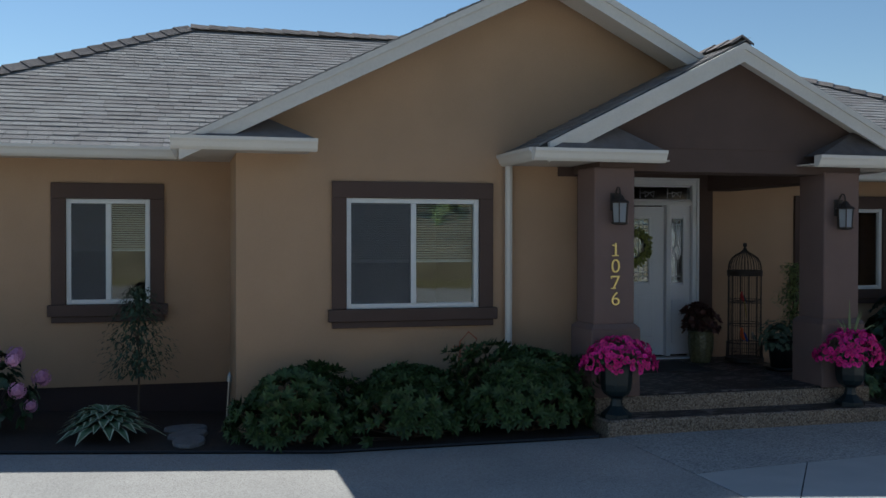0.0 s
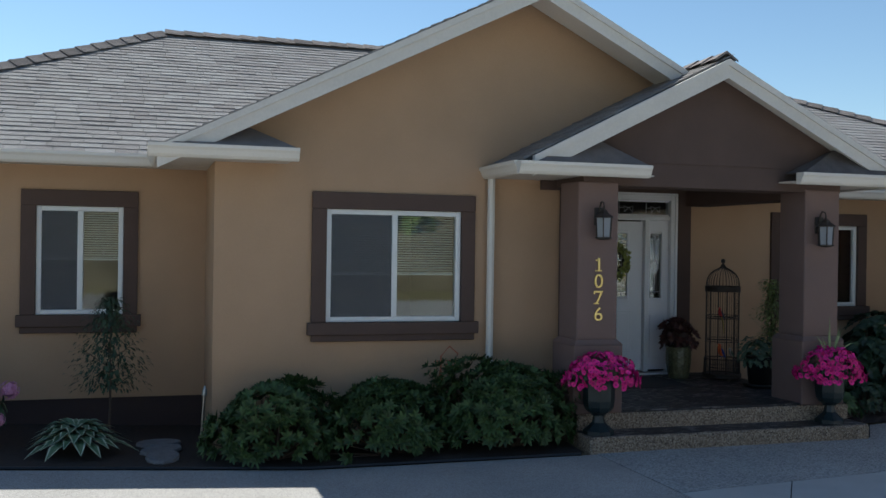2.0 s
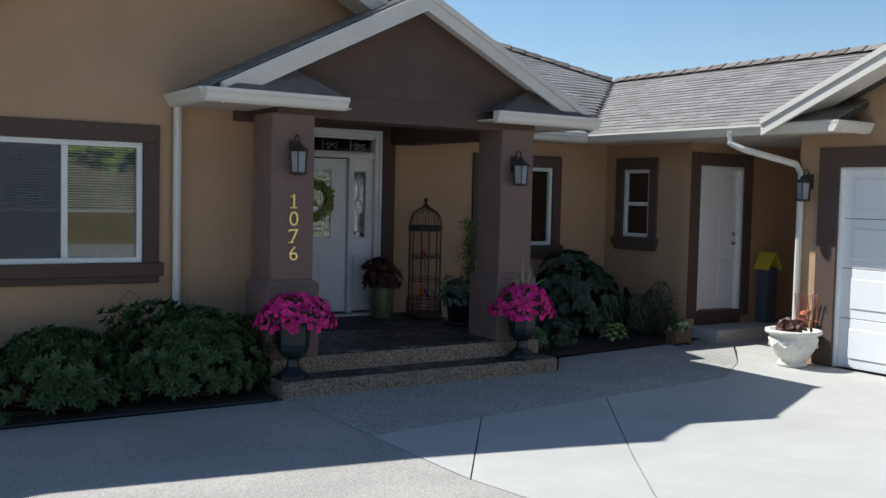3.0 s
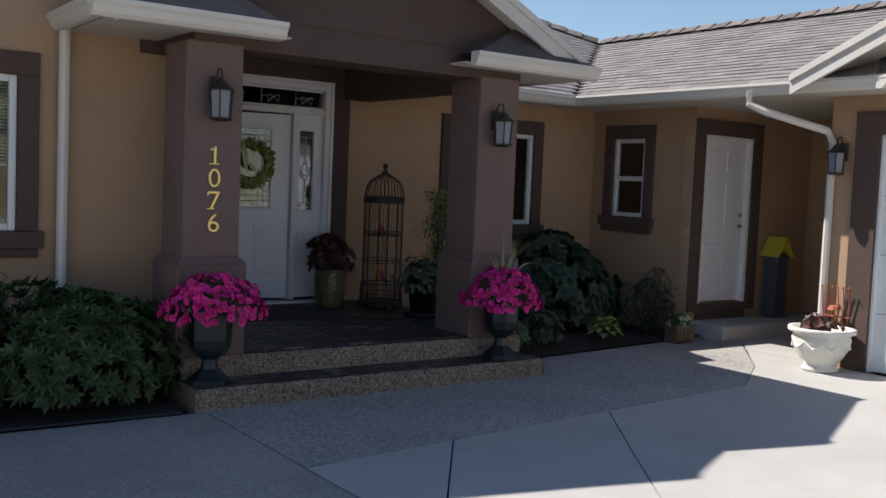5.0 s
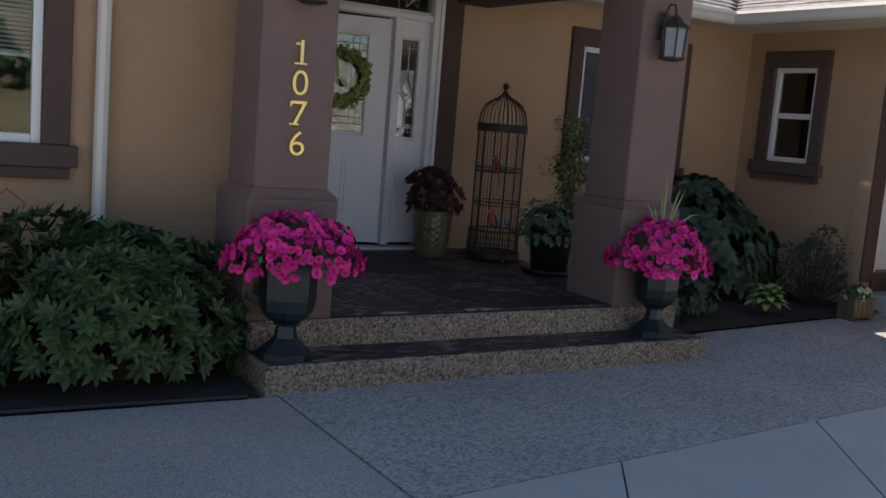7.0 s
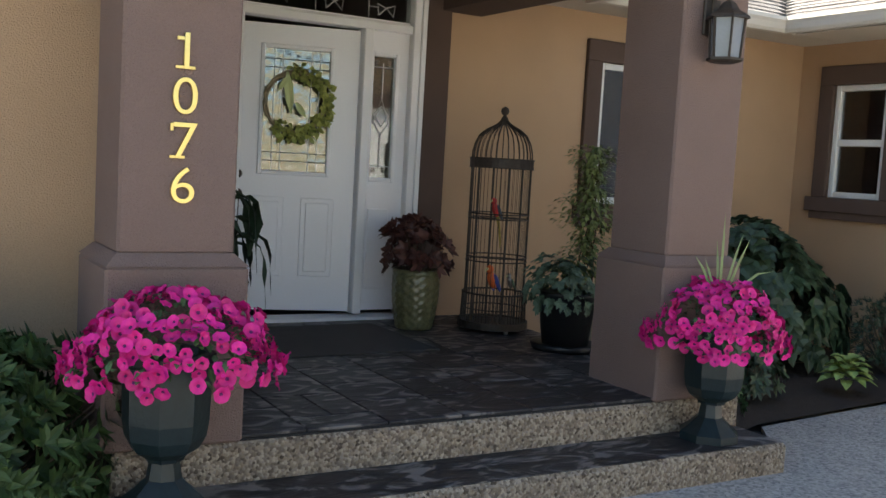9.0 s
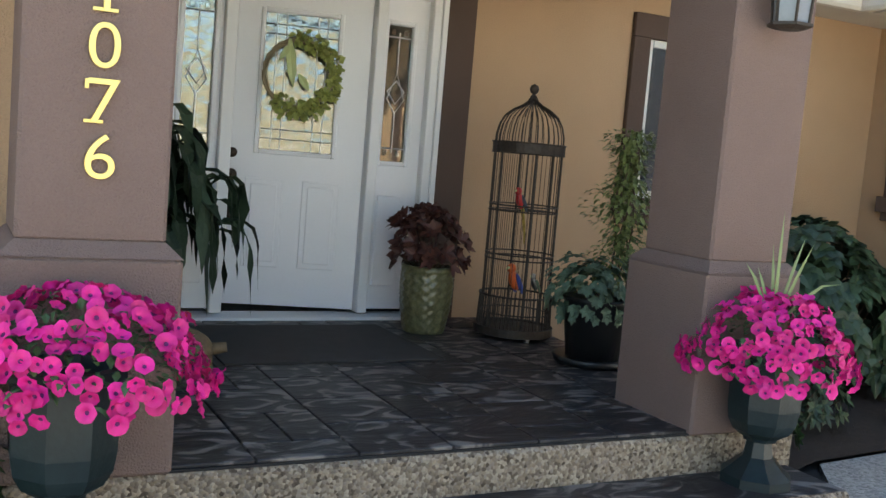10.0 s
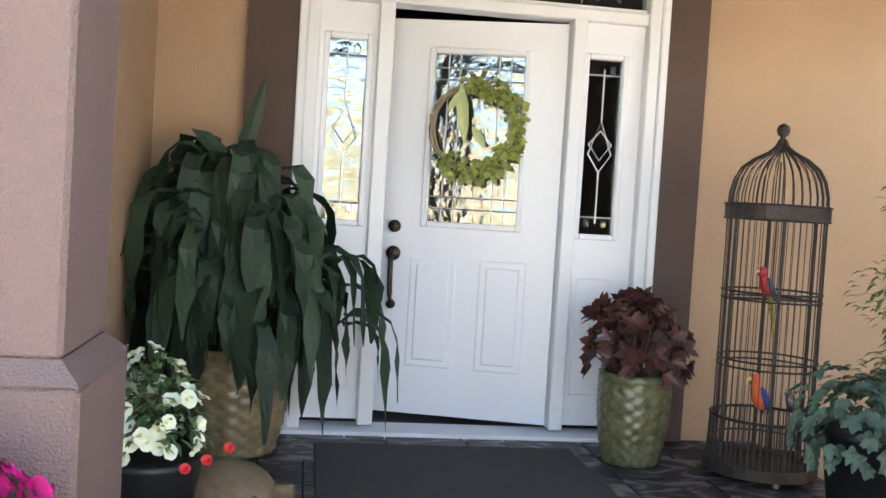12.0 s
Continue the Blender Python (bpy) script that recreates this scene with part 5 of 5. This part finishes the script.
link("top_leaves", leaf_mesh("top_leaves", tl), M_DRAC, dr)

# white petunias in a dark pot
e = empty("flower_pot", "dark round pot of cream petunias beside the pillar", "pot", pose(-1.72, -1.62, PZ))
bm = bmesh.new()
lathe(bm, [(0.02, 0), (0.13, 0), (0.17, 0.26), (0.18, 0.28), (0.15, 0.28), (0.02, 0.25)], 20)
part("body", bm, M_BLACKPOT, e, "", True)
petunias((-1.72, -1.62, PZ + 0.40), 0.19, 0.19, 0.27, 58, PETW, "cream-white petunias in a dark pot")
rf = petal_mesh("red_flower", 0.018)
rf.materials.append(M_RED)
rf.materials.append(M_RED)
for x, y, z in ((-1.46, -1.70, 0.64), (-1.52, -1.78, 0.62), (-1.58, -1.81, 0.60)):
    o = tagged(new("red_flower", rf), "small red geranium flower beside the petunias", "flower", "red flowers")
    o.matrix_basis = Matrix.Translation((x, y, z)) @ face_to((0.1, -0.8, 0.5))
# carved turtle stool
bm = bmesh.new()
bmesh.ops.create_uvsphere(bm, u_segments=18, v_segments=10, radius=1.0)
for v in bm.verts:
    v.co = Vector((v.co.x * 0.23, v.co.y * 0.15, 0.19 + (v.co.z * 0.15 if v.co.z > 0 else v.co.z * 0.035)))
for x, y in ((-0.15, -0.12), (0.17, -0.11), (-0.15, 0.12), (0.17, 0.11)):
    tube(bm, [(x * 0.8, y * 0.7, 0.20), (x * 1.1, y * 1.2, 0.13), (x * 1.15, y * 1.3, 0.0)], 0.036, 8, 0.028)
tube(bm, [(0.15, 0, 0.20), (0.25, 0, 0.215), (0.30, 0, 0.225)], 0.042, 9, 0.03)
o = tagged(part("carved_turtle", bm, M_LOG, None, "", True), "carved pale wooden turtle ornament on the porch floor", "ornament")
o.matrix_basis = pose(-1.47, -1.54, PZ, 0, 0, -15) @ Matrix.Scale(0.75, 4)

# door mat
bm = boxes(((-1.17, -1.27, PZ), (0.04, -0.30, PZ + 0.012)), bevel=0.004)
tagged(part("door_mat", bm, M_MAT), "plain charcoal door mat on the slate floor", "mat")

# bird cage
cg = empty("bird_cage", "tall dark wire bird cage with a domed lid", "bird cage", pose(0.835, -0.64, PZ))
R = 0.215
bm = bmesh.new()
n = 44
for j in range(n):
    a = 2 * math.pi * j / n
    tube(bm, [(R * math.cos(a), R * math.sin(a), 0.07), (R * math.cos(a), R * math.sin(a), 1.19)], 0.0021, 4)
tagged(part("bars", bm, M_IRON, cg), kind="stuff")
bm = bmesh.new()
for j in range(6):
    a = 2 * math.pi * j / 6 + 0.2
    tube(bm, [(R * math.cos(a), R * math.sin(a), 0.02), (R * math.cos(a), R * math.sin(a), 1.19)], 0.007, 6)
part("posts", bm, M_IRON, cg)
bm = bmesh.new()
for j in range(32):
    a = 2 * math.pi * j / 32
    pr = [(R, 1.21), (R * 0.99, 1.27), (R * 0.92, 1.335), (R * 0.78, 1.39), (R * 0.55, 1.43), (R * 0.28, 1.46), (0.03, 1.485), (0.012, 1.52)]
    tube(bm, [(r * math.cos(a), r * math.sin(a), z) for r, z in pr], 0.0032 if j % 4 else 0.0055, 4)
part("dome", bm, M_IRON, cg)
bm = bmesh.new()
lathe(bm, [(0.004, 1.46), (0.034, 1.47), (0.016, 1.515), (0.011, 1.53), (0.024, 1.54), (0.03, 1.56), (0.024, 1.58), (0.004, 1.592)], 12)
part("finial", bm, M_IRON, cg, "", True)
bm = bmesh.new()
ring(bm, (0, 0, 1.19), R + 0.008, 0.005, h=0.062)
band = part("band", bm, M_IRON, cg)
for z, k in ((1.222, 0.014), (1.158, 0.012), (0.16, 0.003), (0.50, 0.003), (0.53, 0.003), (0.80, 0.003), (0.835, 0.003)):
    bm = bmesh.new()
    ring(bm, (0, 0, z), R + k, 0.005)
    part("hoop", bm, M_IRON, cg)
bm = bmesh.new()
ring(bm, (0, 0, 0.05), R + 0.025, 0.012, h=0.05)
lathe(bm, [(0.01, 0.05), (R + 0.02, 0.05), (R + 0.02, 0.06), (0.01, 0.06)], 28)
for j in range(56):
    a = 2 * math.pi * j / 56
    tube(bm, [((R + 0.02) * math.cos(a), (R + 0.02) * math.sin(a), 0.06), ((R + 0.012) * math.cos(a), (R + 0.012) * math.sin(a), 0.27)], 0.004, 4)
ring(bm, (0, 0, 0.27), R + 0.014, 0.007)
part("base_tray", bm, M_IRON, cg, "dark slatted base tray")
for a in (0.6, 2.6, 4.6):
    bm = bmesh.new()
    lathe(bm, [(0.004, 0), (0.018, 0.0), (0.018, 0.025), (0.004, 0.03)], 8, (R * math.cos(a), R * math.sin(a), 0))
    part("foot", bm, M_STEEL, cg)
bm = bmesh.new()
tube(bm, [(-R, 0, 0.80), (R, 0, 0.80)], 0.006, 6)
tube(bm, [(0, 0, 0.80), (0, 0, 1.42)], 0.004, 5)
part("perch", bm, M_IRON, cg)


def ellipsoid(bm, c, rx, ry, rz, tilt=0.0):
    m = Matrix.Translation(c) @ Matrix.Rotation(tilt, 4, "Y") @ Matrix.Diagonal((rx, ry, rz, 1))
    bmesh.ops.create_uvsphere(bm, u_segments=12, v_segments=8, radius=1.0, matrix=m)
    return bm


def bird(name, x, y, z, s, mats, label, tail):
    """A perched toy bird leaning forward: body, head, beak, wings, tail."""
    e = empty(name, label, "ornament", pose(x, y, z, 0, 0, 15) @ Matrix.Scale(s, 4))
    part("body", ellipsoid(bmesh.new(), (0, 0, 0), 0.028, 0.027, 0.055, -0.45), mats[0], e, "", True)
    part("head", ellipsoid(bmesh.new(), (-0.024, 0, 0.062), 0.024, 0.022, 0.025), mats[0], e, "", True)
    bm = bmesh.new()
    tube(bm, [(-0.042, 0, 0.066), (-0.058, 0, 0.060), (-0.060, 0, 0.046)], 0.009, 6, 0.002)
    part("beak", bm, M_CREAM, e)
    for k in (-1, 1):
        part("wing", ellipsoid(bmesh.new(), (0.018, 0.025 * k, -0.014), 0.016, 0.008, 0.062, -0.5), mats[1], e, "", True)
    if tail:
        bm = bmesh.new()
        tube(bm, [(0.022, 0.0, -0.04), (0.05, 0.0, -0.13), (0.065, 0, -0.21), (0.07, 0, -0.27)], 0.014, 6, 0.004)
        part("tail", bm, mats[2], e)
    return e


bird("bird_ornament", 0.80, -0.65, PZ + 0.86, 1.0, (M_PARROT, M_BLUEP, M_OLD), "red toy parrot with a long tail hanging in the cage", True)
bird("bird_ornament", 0.80, -0.66, PZ + 0.36, 1.25, (M_ORANGE, M_BLUE, M_OLD), "orange toy bird sitting low in the cage", False)
bird("bird_ornament", 0.95, -0.67, PZ + 0.34, 0.8, (M_STEEL, M_BLUEGR, M_OLD), "pale grey toy bird in the cage", False)
# ivy planter
e = empty("planter", "black round planter on a saucer behind the pillar", "pot", pose(0.91, -1.40, PZ))
bm = bmesh.new()
lathe(bm, [(0.02, 0.02), (0.15, 0.02), (0.19, 0.36), (0.2, 0.38), (0.17, 0.38), (0.02, 0.34)], 24)
part("body", bm, M_BLACKPOT, e, "", True)
bm = bmesh.new()
lathe(bm, [(0.02, 0.0), (0.21, 0.0), (0.23, 0.04), (0.21, 0.045), (0.02, 0.02)], 24)
part("saucer", bm, M_BLACKPOT, e, "", True)
bush("trailing_plant", (0.83, -1.44, PZ + 0.24), 0.27, 0.24, 0.38, 210, M_BLUEGR, "grey-green trailing foliage over the planter rim", "plant", 0.045, 0.028, 5, 0.3, stems=False)
cl = empty("climbing_plant", "slim climbing plant with small yellow-green leaves", "plant", pose(1.10, -1.33, PZ + 0.33))
bm = bmesh.new()
it = []
for k in range(4):
    a = k * 1.6
    pts = [(0.05 * math.cos(a + i * 0.7), 0.05 * math.sin(a + i * 0.7), i * 0.14) for i in range(8)]
    tube(bm, pts, 0.006, 5, 0.003)
for i in range(1500):
    t = rng.random()
    d = rdir()
    r = (0.33 - 0.15 * t) * rng.uniform(0.25, 1.1) * (0.75 + 0.3 * math.sin(t * 14))
    it.append(((d.x * r, d.y * r, 0.05 + t * 0.95), d, (0, 0, 1), rng.uniform(0.035, 0.06), 0.03, 0.3))
part("stems", bm, M_BARK, cl)
tagged(link("leaves", leaf_mesh("leaves", it, 2), M_VARIEG, cl), kind="stuff")
# wreath
wr = empty("wreath", "green leafy wreath with a ribbon on the door glass", "wreath", slab.matrix_basis @ pose(-0.45, -0.035, 1.50) @ Matrix.Scale(1.15, 4))
bm = bmesh.new()
for k in range(5):
    pts = [((0.185 + 0.012 * math.sin(5 * a + k)) * math.cos(a), -0.012 + 0.012 * math.cos(3 * a + k * 2), (0.185 + 0.012 * math.cos(4 * a + k * 1.3)) * math.sin(a)) for a in [2 * math.pi * i / 26 for i in range(27)]]
    tube(bm, pts, 0.006, 5)
part("vine_ring", bm, M_TWIG, wr)
it = []
for i in range(330):
    a = rng.uniform(-2.3, 1.75)
    r = 0.19 + rng.uniform(-0.04, 0.045)
    it.append(((r * math.cos(a), -0.03 - 0.02 * rng.random(), r * math.sin(a)), rdir() + Vector((0, -0.6, 0)), (0, -1, 0.2), rng.uniform(0.03, 0.055), 0.03, 0.2))
tagged(link("wreath_leaves", leaf_mesh("wreath_leaves", it, 2), M_WREATH, wr), kind="stuff")
it = [((-0.06, -0.045, 0.185), Vector((0.12, -0.08, -1)), (0, -1, 0), 0.27, 0.055, 0.0), ((-0.05, -0.05, 0.16), Vector((-0.5, -0.1, -0.8)), (0, -1, 0), 0.12, 0.035, 0.0),
      ((0.0, -0.03, 0.0), Vector((0.5, -0.1, -0.7)), (0, -1, 0), 0.11, 0.04, 0.0)]
link("ribbon", leaf_mesh("ribbon", it), M_CREAM, wr, "pale ribbon")

# ---- garage corner things ----
wp = empty("white_planter", "white cast-stone bowl planter at the garage corner", "pot", pose(4.0, -4.05, -0.03))
bm = bmesh.new()
lathe(bm, [(0.02, 0), (0.17, 0), (0.18, 0.03), (0.15, 0.06), (0.20, 0.12), (0.27, 0.24), (0.29, 0.33), (0.27, 0.37), (0.33, 0.40), (0.33, 0.44), (0.28, 0.44), (0.25, 0.38), (0.02, 0.36)], 28)
part("bowl", bm, M_CASTW, wp, "", True)
bm = bmesh.new()
for j in range(10):
    a = j * 0.628
    tube(bm, [(0.27 * math.cos(a), 0.27 * math.sin(a), 0.30), (0.275 * math.cos(a + 0.3), 0.275 * math.sin(a + 0.3), 0.24), (0.27 * math.cos(a + 0.6), 0.27 * math.sin(a + 0.6), 0.30)], 0.016, 6)
part("garland", bm, M_CASTW, wp)
bush("succulent", (4.0, -4.05, 0.34), 0.22, 0.22, 0.2, 40, M_COLEUS, "low maroon succulents in a white planter", "plant", 0.07, 0.04, 7, 0.0, stems=False)
bh = empty("birdhouse_post", "tall grey-blue box with a yellow pitched roof", "birdhouse", pose(6.12, -1.95, 0.14))
part("box", boxes(((-0.12, -0.10, 0), (0.12, 0.10, 0.82)), bevel=0.01), M_BLUEP, bh)
bm = bmesh.new()
prism(bm, [(-0.17, -0.14, 0.80), (0.0, -0.14, 1.06), (0.02, -0.14, 1.06), (0.19, -0.14, 0.80), (0.16, -0.14, 0.80), (0.01, -0.14, 1.03), (-0.14, -0.14, 0.80)], (0, 0.28, 0))
part("roof", bm, M_YPAINT, bh, "yellow roof")
bp_ = empty("wooden_planter", "small slatted wooden planter box with white flowers", "planter", pose(4.02, -2.18, gz(4, -2.2)))
for i in range(5):
    part("slat", boxes(((-0.15 + i * 0.061, -0.10, 0.03), (-0.15 + i * 0.061 + 0.055, -0.085, 0.22)), bevel=0.003), M_LOG, bp_)
part("box", boxes(((-0.15, -0.083, 0.02), (0.152, 0.09, 0.20)), bevel=0.004), M_LOG, bp_)
for x in (-0.13, 0.13):
    part("foot", boxes(((x - 0.025, -0.09, 0), (x + 0.025, 0.08, 0.03))), M_LOG, bp_)
petunias((4.02, -2.18, 0.2), 0.17, 0.1, 0.13, 16, PETW, "small pale flowers in a wooden planter box")
bm = bmesh.new()
for k in range(6):
    y = -0.15 + 0.06 * k
    tube(bm, [(0, y * 0.6, 0), (0, y, 0.35), (-0.03, y, 0.62), (-0.06, y, 0.60)], 0.006, 5)
tube(bm, [(0, -0.16, 0.30), (0, 0.16, 0.30)], 0.008, 5)
lathe(bm, [(0.01, 0), (0.07, 0.01), (0.05, 0.05), (0.01, 0.06)], 9, (-0.03, 0, 0.36))
o = tagged(part("metal_trellis", bm, M_TERRA), "rusty metal rake trellis against the garage corner", "trellis")
o.matrix_basis = pose(4.33, -3.98, 0.20)

# ---- distance ----
pn = empty("pine_tree", "tall sparse pine tree beyond the house corner", "tree", pose(-15.7, 12.0, -1.7))
bm = bmesh.new()
tube(bm, [(0, 0, -0.3), (0.05, 0, 2.5), (-0.04, 0.05, 5.2), (0.05, 0, 7.0)], 0.17, 9, 0.02)
it = []
for i in range(92):
    t = i / 92
    z = 0.7 + 6.1 * t
    a = i * 2.4
    ln = (1.85 - 1.4 * t) * rng.uniform(0.55, 1.1)
    d = Vector((math.cos(a), math.sin(a), 0.15))
    tube(bm, [(0, 0, z), tuple(d * ln * 0.6 + Vector((0, 0, z))), tuple(d * ln + Vector((0, 0, z + 0.12)))], 0.03 * (1 - 0.7 * t), 4, 0.006)
    for k in range(11):
        p = d * ln * rng.uniform(0.45, 1.05) + Vector((0, 0, z + 0.06)) + rdir() * 0.13
        for q in range(6):
            it.append((p, rdir() + Vector((0, 0, 0.5)) + d * 0.4, (0.2, 0.3, 1), rng.uniform(0.22, 0.36), 0.06, 0.0))
part("trunk", bm, M_BARK, pn)
tagged(link("crown", leaf_mesh("crown", it, 2), M_NEEDLE, pn), kind="stuff")


def hill(name, cx, cy, w, d, h, mat, label, base=-6, n=40):
    bm = bmesh.new()
    vs = {}
    for i in range(n + 1):
        for j in range(9):
            u, v = i / n * 2 - 1, j / 8 * 2 - 1
            k = max(0, 1 - v * v) * (max(0, 1 - u * u) ** 0.5)
            z = base + h * k * (0.75 + 0.35 * noise.noise(Vector((u * 2.3 + cx, v, 1.7))) + 0.15 * noise.noise(Vector((u * 8, v * 3, cx))))
            vs[i, j] = bm.verts.new((cx + u * w, cy + v * d, z))
    for i in range(n):
        for j in range(8):
            bm.faces.new([vs[i, j], vs[i + 1, j], vs[i + 1, j + 1], vs[i, j + 1]])
    return tagged(part(name, bm, mat, None, "", True), label, "hill", kind="structure")


# the distance haze is mixed into the hill colour as blue
M_HILL = material("haze_tinted_hill", (0.16, 0.24, 0.36), 1.0, var=0.12, scale=0.004, spec=0.0)
M_FIELD = material("far_field", (0.34, 0.32, 0.13), 1.0, var=0.3, scale=0.02, tint=(0.30, 0.36, 0.14), spec=0.0)
M_WOOD = material("far_wood", (0.03, 0.055, 0.05), 1.0, var=0.35, scale=0.5, island=True, spec=0.0)
hill("backdrop_hills", -900, 1900, 2600, 500, 170, M_HILL, "hills on the horizon, tinted blue for haze")
hill("backdrop_field", -160, 230, 260, 90, 6, M_FIELD, "sunny yellow fields in the valley", -5)


def conifer_belt(name, x0, x1, y, base, hmin, hmax, count, label):
    it = []
    for i in range(count):
        x = rng.uniform(x0, x1)
        yy = y + rng.uniform(-4, 4)
        h = rng.uniform(hmin, hmax)
        for k in range(26):
            t = k / 26
            d = rdir()
            it.append(((x, yy, base + h * t), Vector((d.x, d.y, -0.25)), (0, 0, 1), h * 0.24 * (1.05 - t), h * 0.16 * (1.1 - t), 0.1))
    return tagged(link(name, leaf_mesh(name, it, 2), M_WOOD), label, "trees", kind="stuff")


conifer_belt("far_trees", -140, -60, 180, -4, 6, 11, 90, "belt of dark conifers across the valley")
conifer_belt("hedge_trees", -48, -24, 46, -3.2, 2.0, 3.4, 90, "dark row of young trees beyond the lawn")
for i in range(9):
    bm = bmesh.new()
    bmesh.ops.create_icosphere(bm, subdivisions=2, radius=1)
    for v in bm.verts:
        v.co *= 1 + 0.25 * noise.noise(v.co * 1.6 + Vector((i * 7, 0, 0)))
    o = tagged(part("boulder", bm, M_STONE), "rough grey boulder at the edge of the lawn", "boulder", "boulders")
    k = rng.uniform(0.25, 0.42)
    o.matrix_basis = pose(-14.6 + i * 0.42, 5.2 + 0.4 * (i % 3), -0.55 + 0.25 * (i % 2), 10 * i, 0, 30 * i) @ Matrix.Diagonal((k, k * 0.8, k * 0.75, 1))

# bank across the drive, seen in the window glass
bk = bmesh.new()
rows = [[bk.verts.new((x, y + 1.2 * noise.noise(Vector((x * 0.1, y, 0))), z + 0.5 * noise.noise(Vector((x * 0.2, y * 0.2, 4))))) for x in range(-40, 41, 2)] for y, z in ((-17.5, 0.5), (-20, 1.6), (-23, 2.8), (-28, 4.2), (-36, 5.0))]
for a, b in zip(rows, rows[1:]):
    for i in range(len(a) - 1):
        bk.faces.new([a[i], a[i + 1], b[i + 1], b[i]])
M_BANK = material("dry_bank", (0.15, 0.125, 0.07), 0.95, var=0.5, scale=0.9, bump=0.8, bscale=12, tint=(0.26, 0.22, 0.14), stain=0.6)
tagged(part("ground_bank", bk, M_BANK), "dry grassy bank across the driveway", "bank", kind="structure")
for i in range(14):
    x = -26 + i * 4 + rng.uniform(-1, 1)
    y = -20.5 - (i % 3) * 2.2
    bush("bank_shrub", (x, y, 1.3 + (i % 3) * 1.0), 1.3, 1.1, rng.uniform(1.4, 2.6), 110, (M_LEAFM, M_LEAFY, M_BLUEGR)[i % 3], "leafy shrub on the dry bank", "shrub", 0.30, 0.12, 6, 0.3, group="bank shrubs")

# slate pavers of the porch and the step
gr = tagged(part("floor_slate_bed", boxes(((-2.2, -2.68, PZ - 0.0215), (1.13, -0.002, PZ - 0.012))), M_GROUT), "dark jointed bed of the slate porch floor", "floor", kind="structure")
gap = 0.0035
nx, ny = 17, 14
used = set()
x0, y0 = -2.19, -2.675
sx, sy = 3.31 / nx, 2.67 / ny
shared = {}
prng = random.Random(11)
for j in range(ny):
    for i in range(nx):
        if (i, j) in used:
            continue
        opts = [(w, h) for w, h in ((3, 2), (2, 2), (2, 3), (2, 1), (1, 2), (1, 1), (3, 2), (2, 2)) if i + w <= nx and j + h <= ny and all((i + a, j + b) not in used for a in range(w) for b in range(h))]
        w, h = prng.choice([o for o in opts if o[0] * o[1] > 1] or opts)
        used |= {(i + a, j + b) for a in range(w) for b in range(h)}
        if (w, h) not in shared:
            bm = boxes(((gap, gap, 0), (w * sx - gap, h * sy - gap, 0.014)), bevel=0.003)
            me = bpy.data.meshes.new("paver")
            bm.to_mesh(me)
            bm.free()
            me.materials.append(M_SLATE)
            shared[w, h] = me
        o = new("paver", shared[w, h])
        o.parent = gr
        o.location = (x0 + i * sx, y0 + j * sy, PZ - 0.0125 + prng.uniform(-0.001, 0.001))
tagged(part("step_tread", boxes(((-2.22, -3.05, 0.1182), (1.11, -2.705, 0.123))), M_SLATE), "dark stamped slate tread on the lower step", "step", kind="structure")
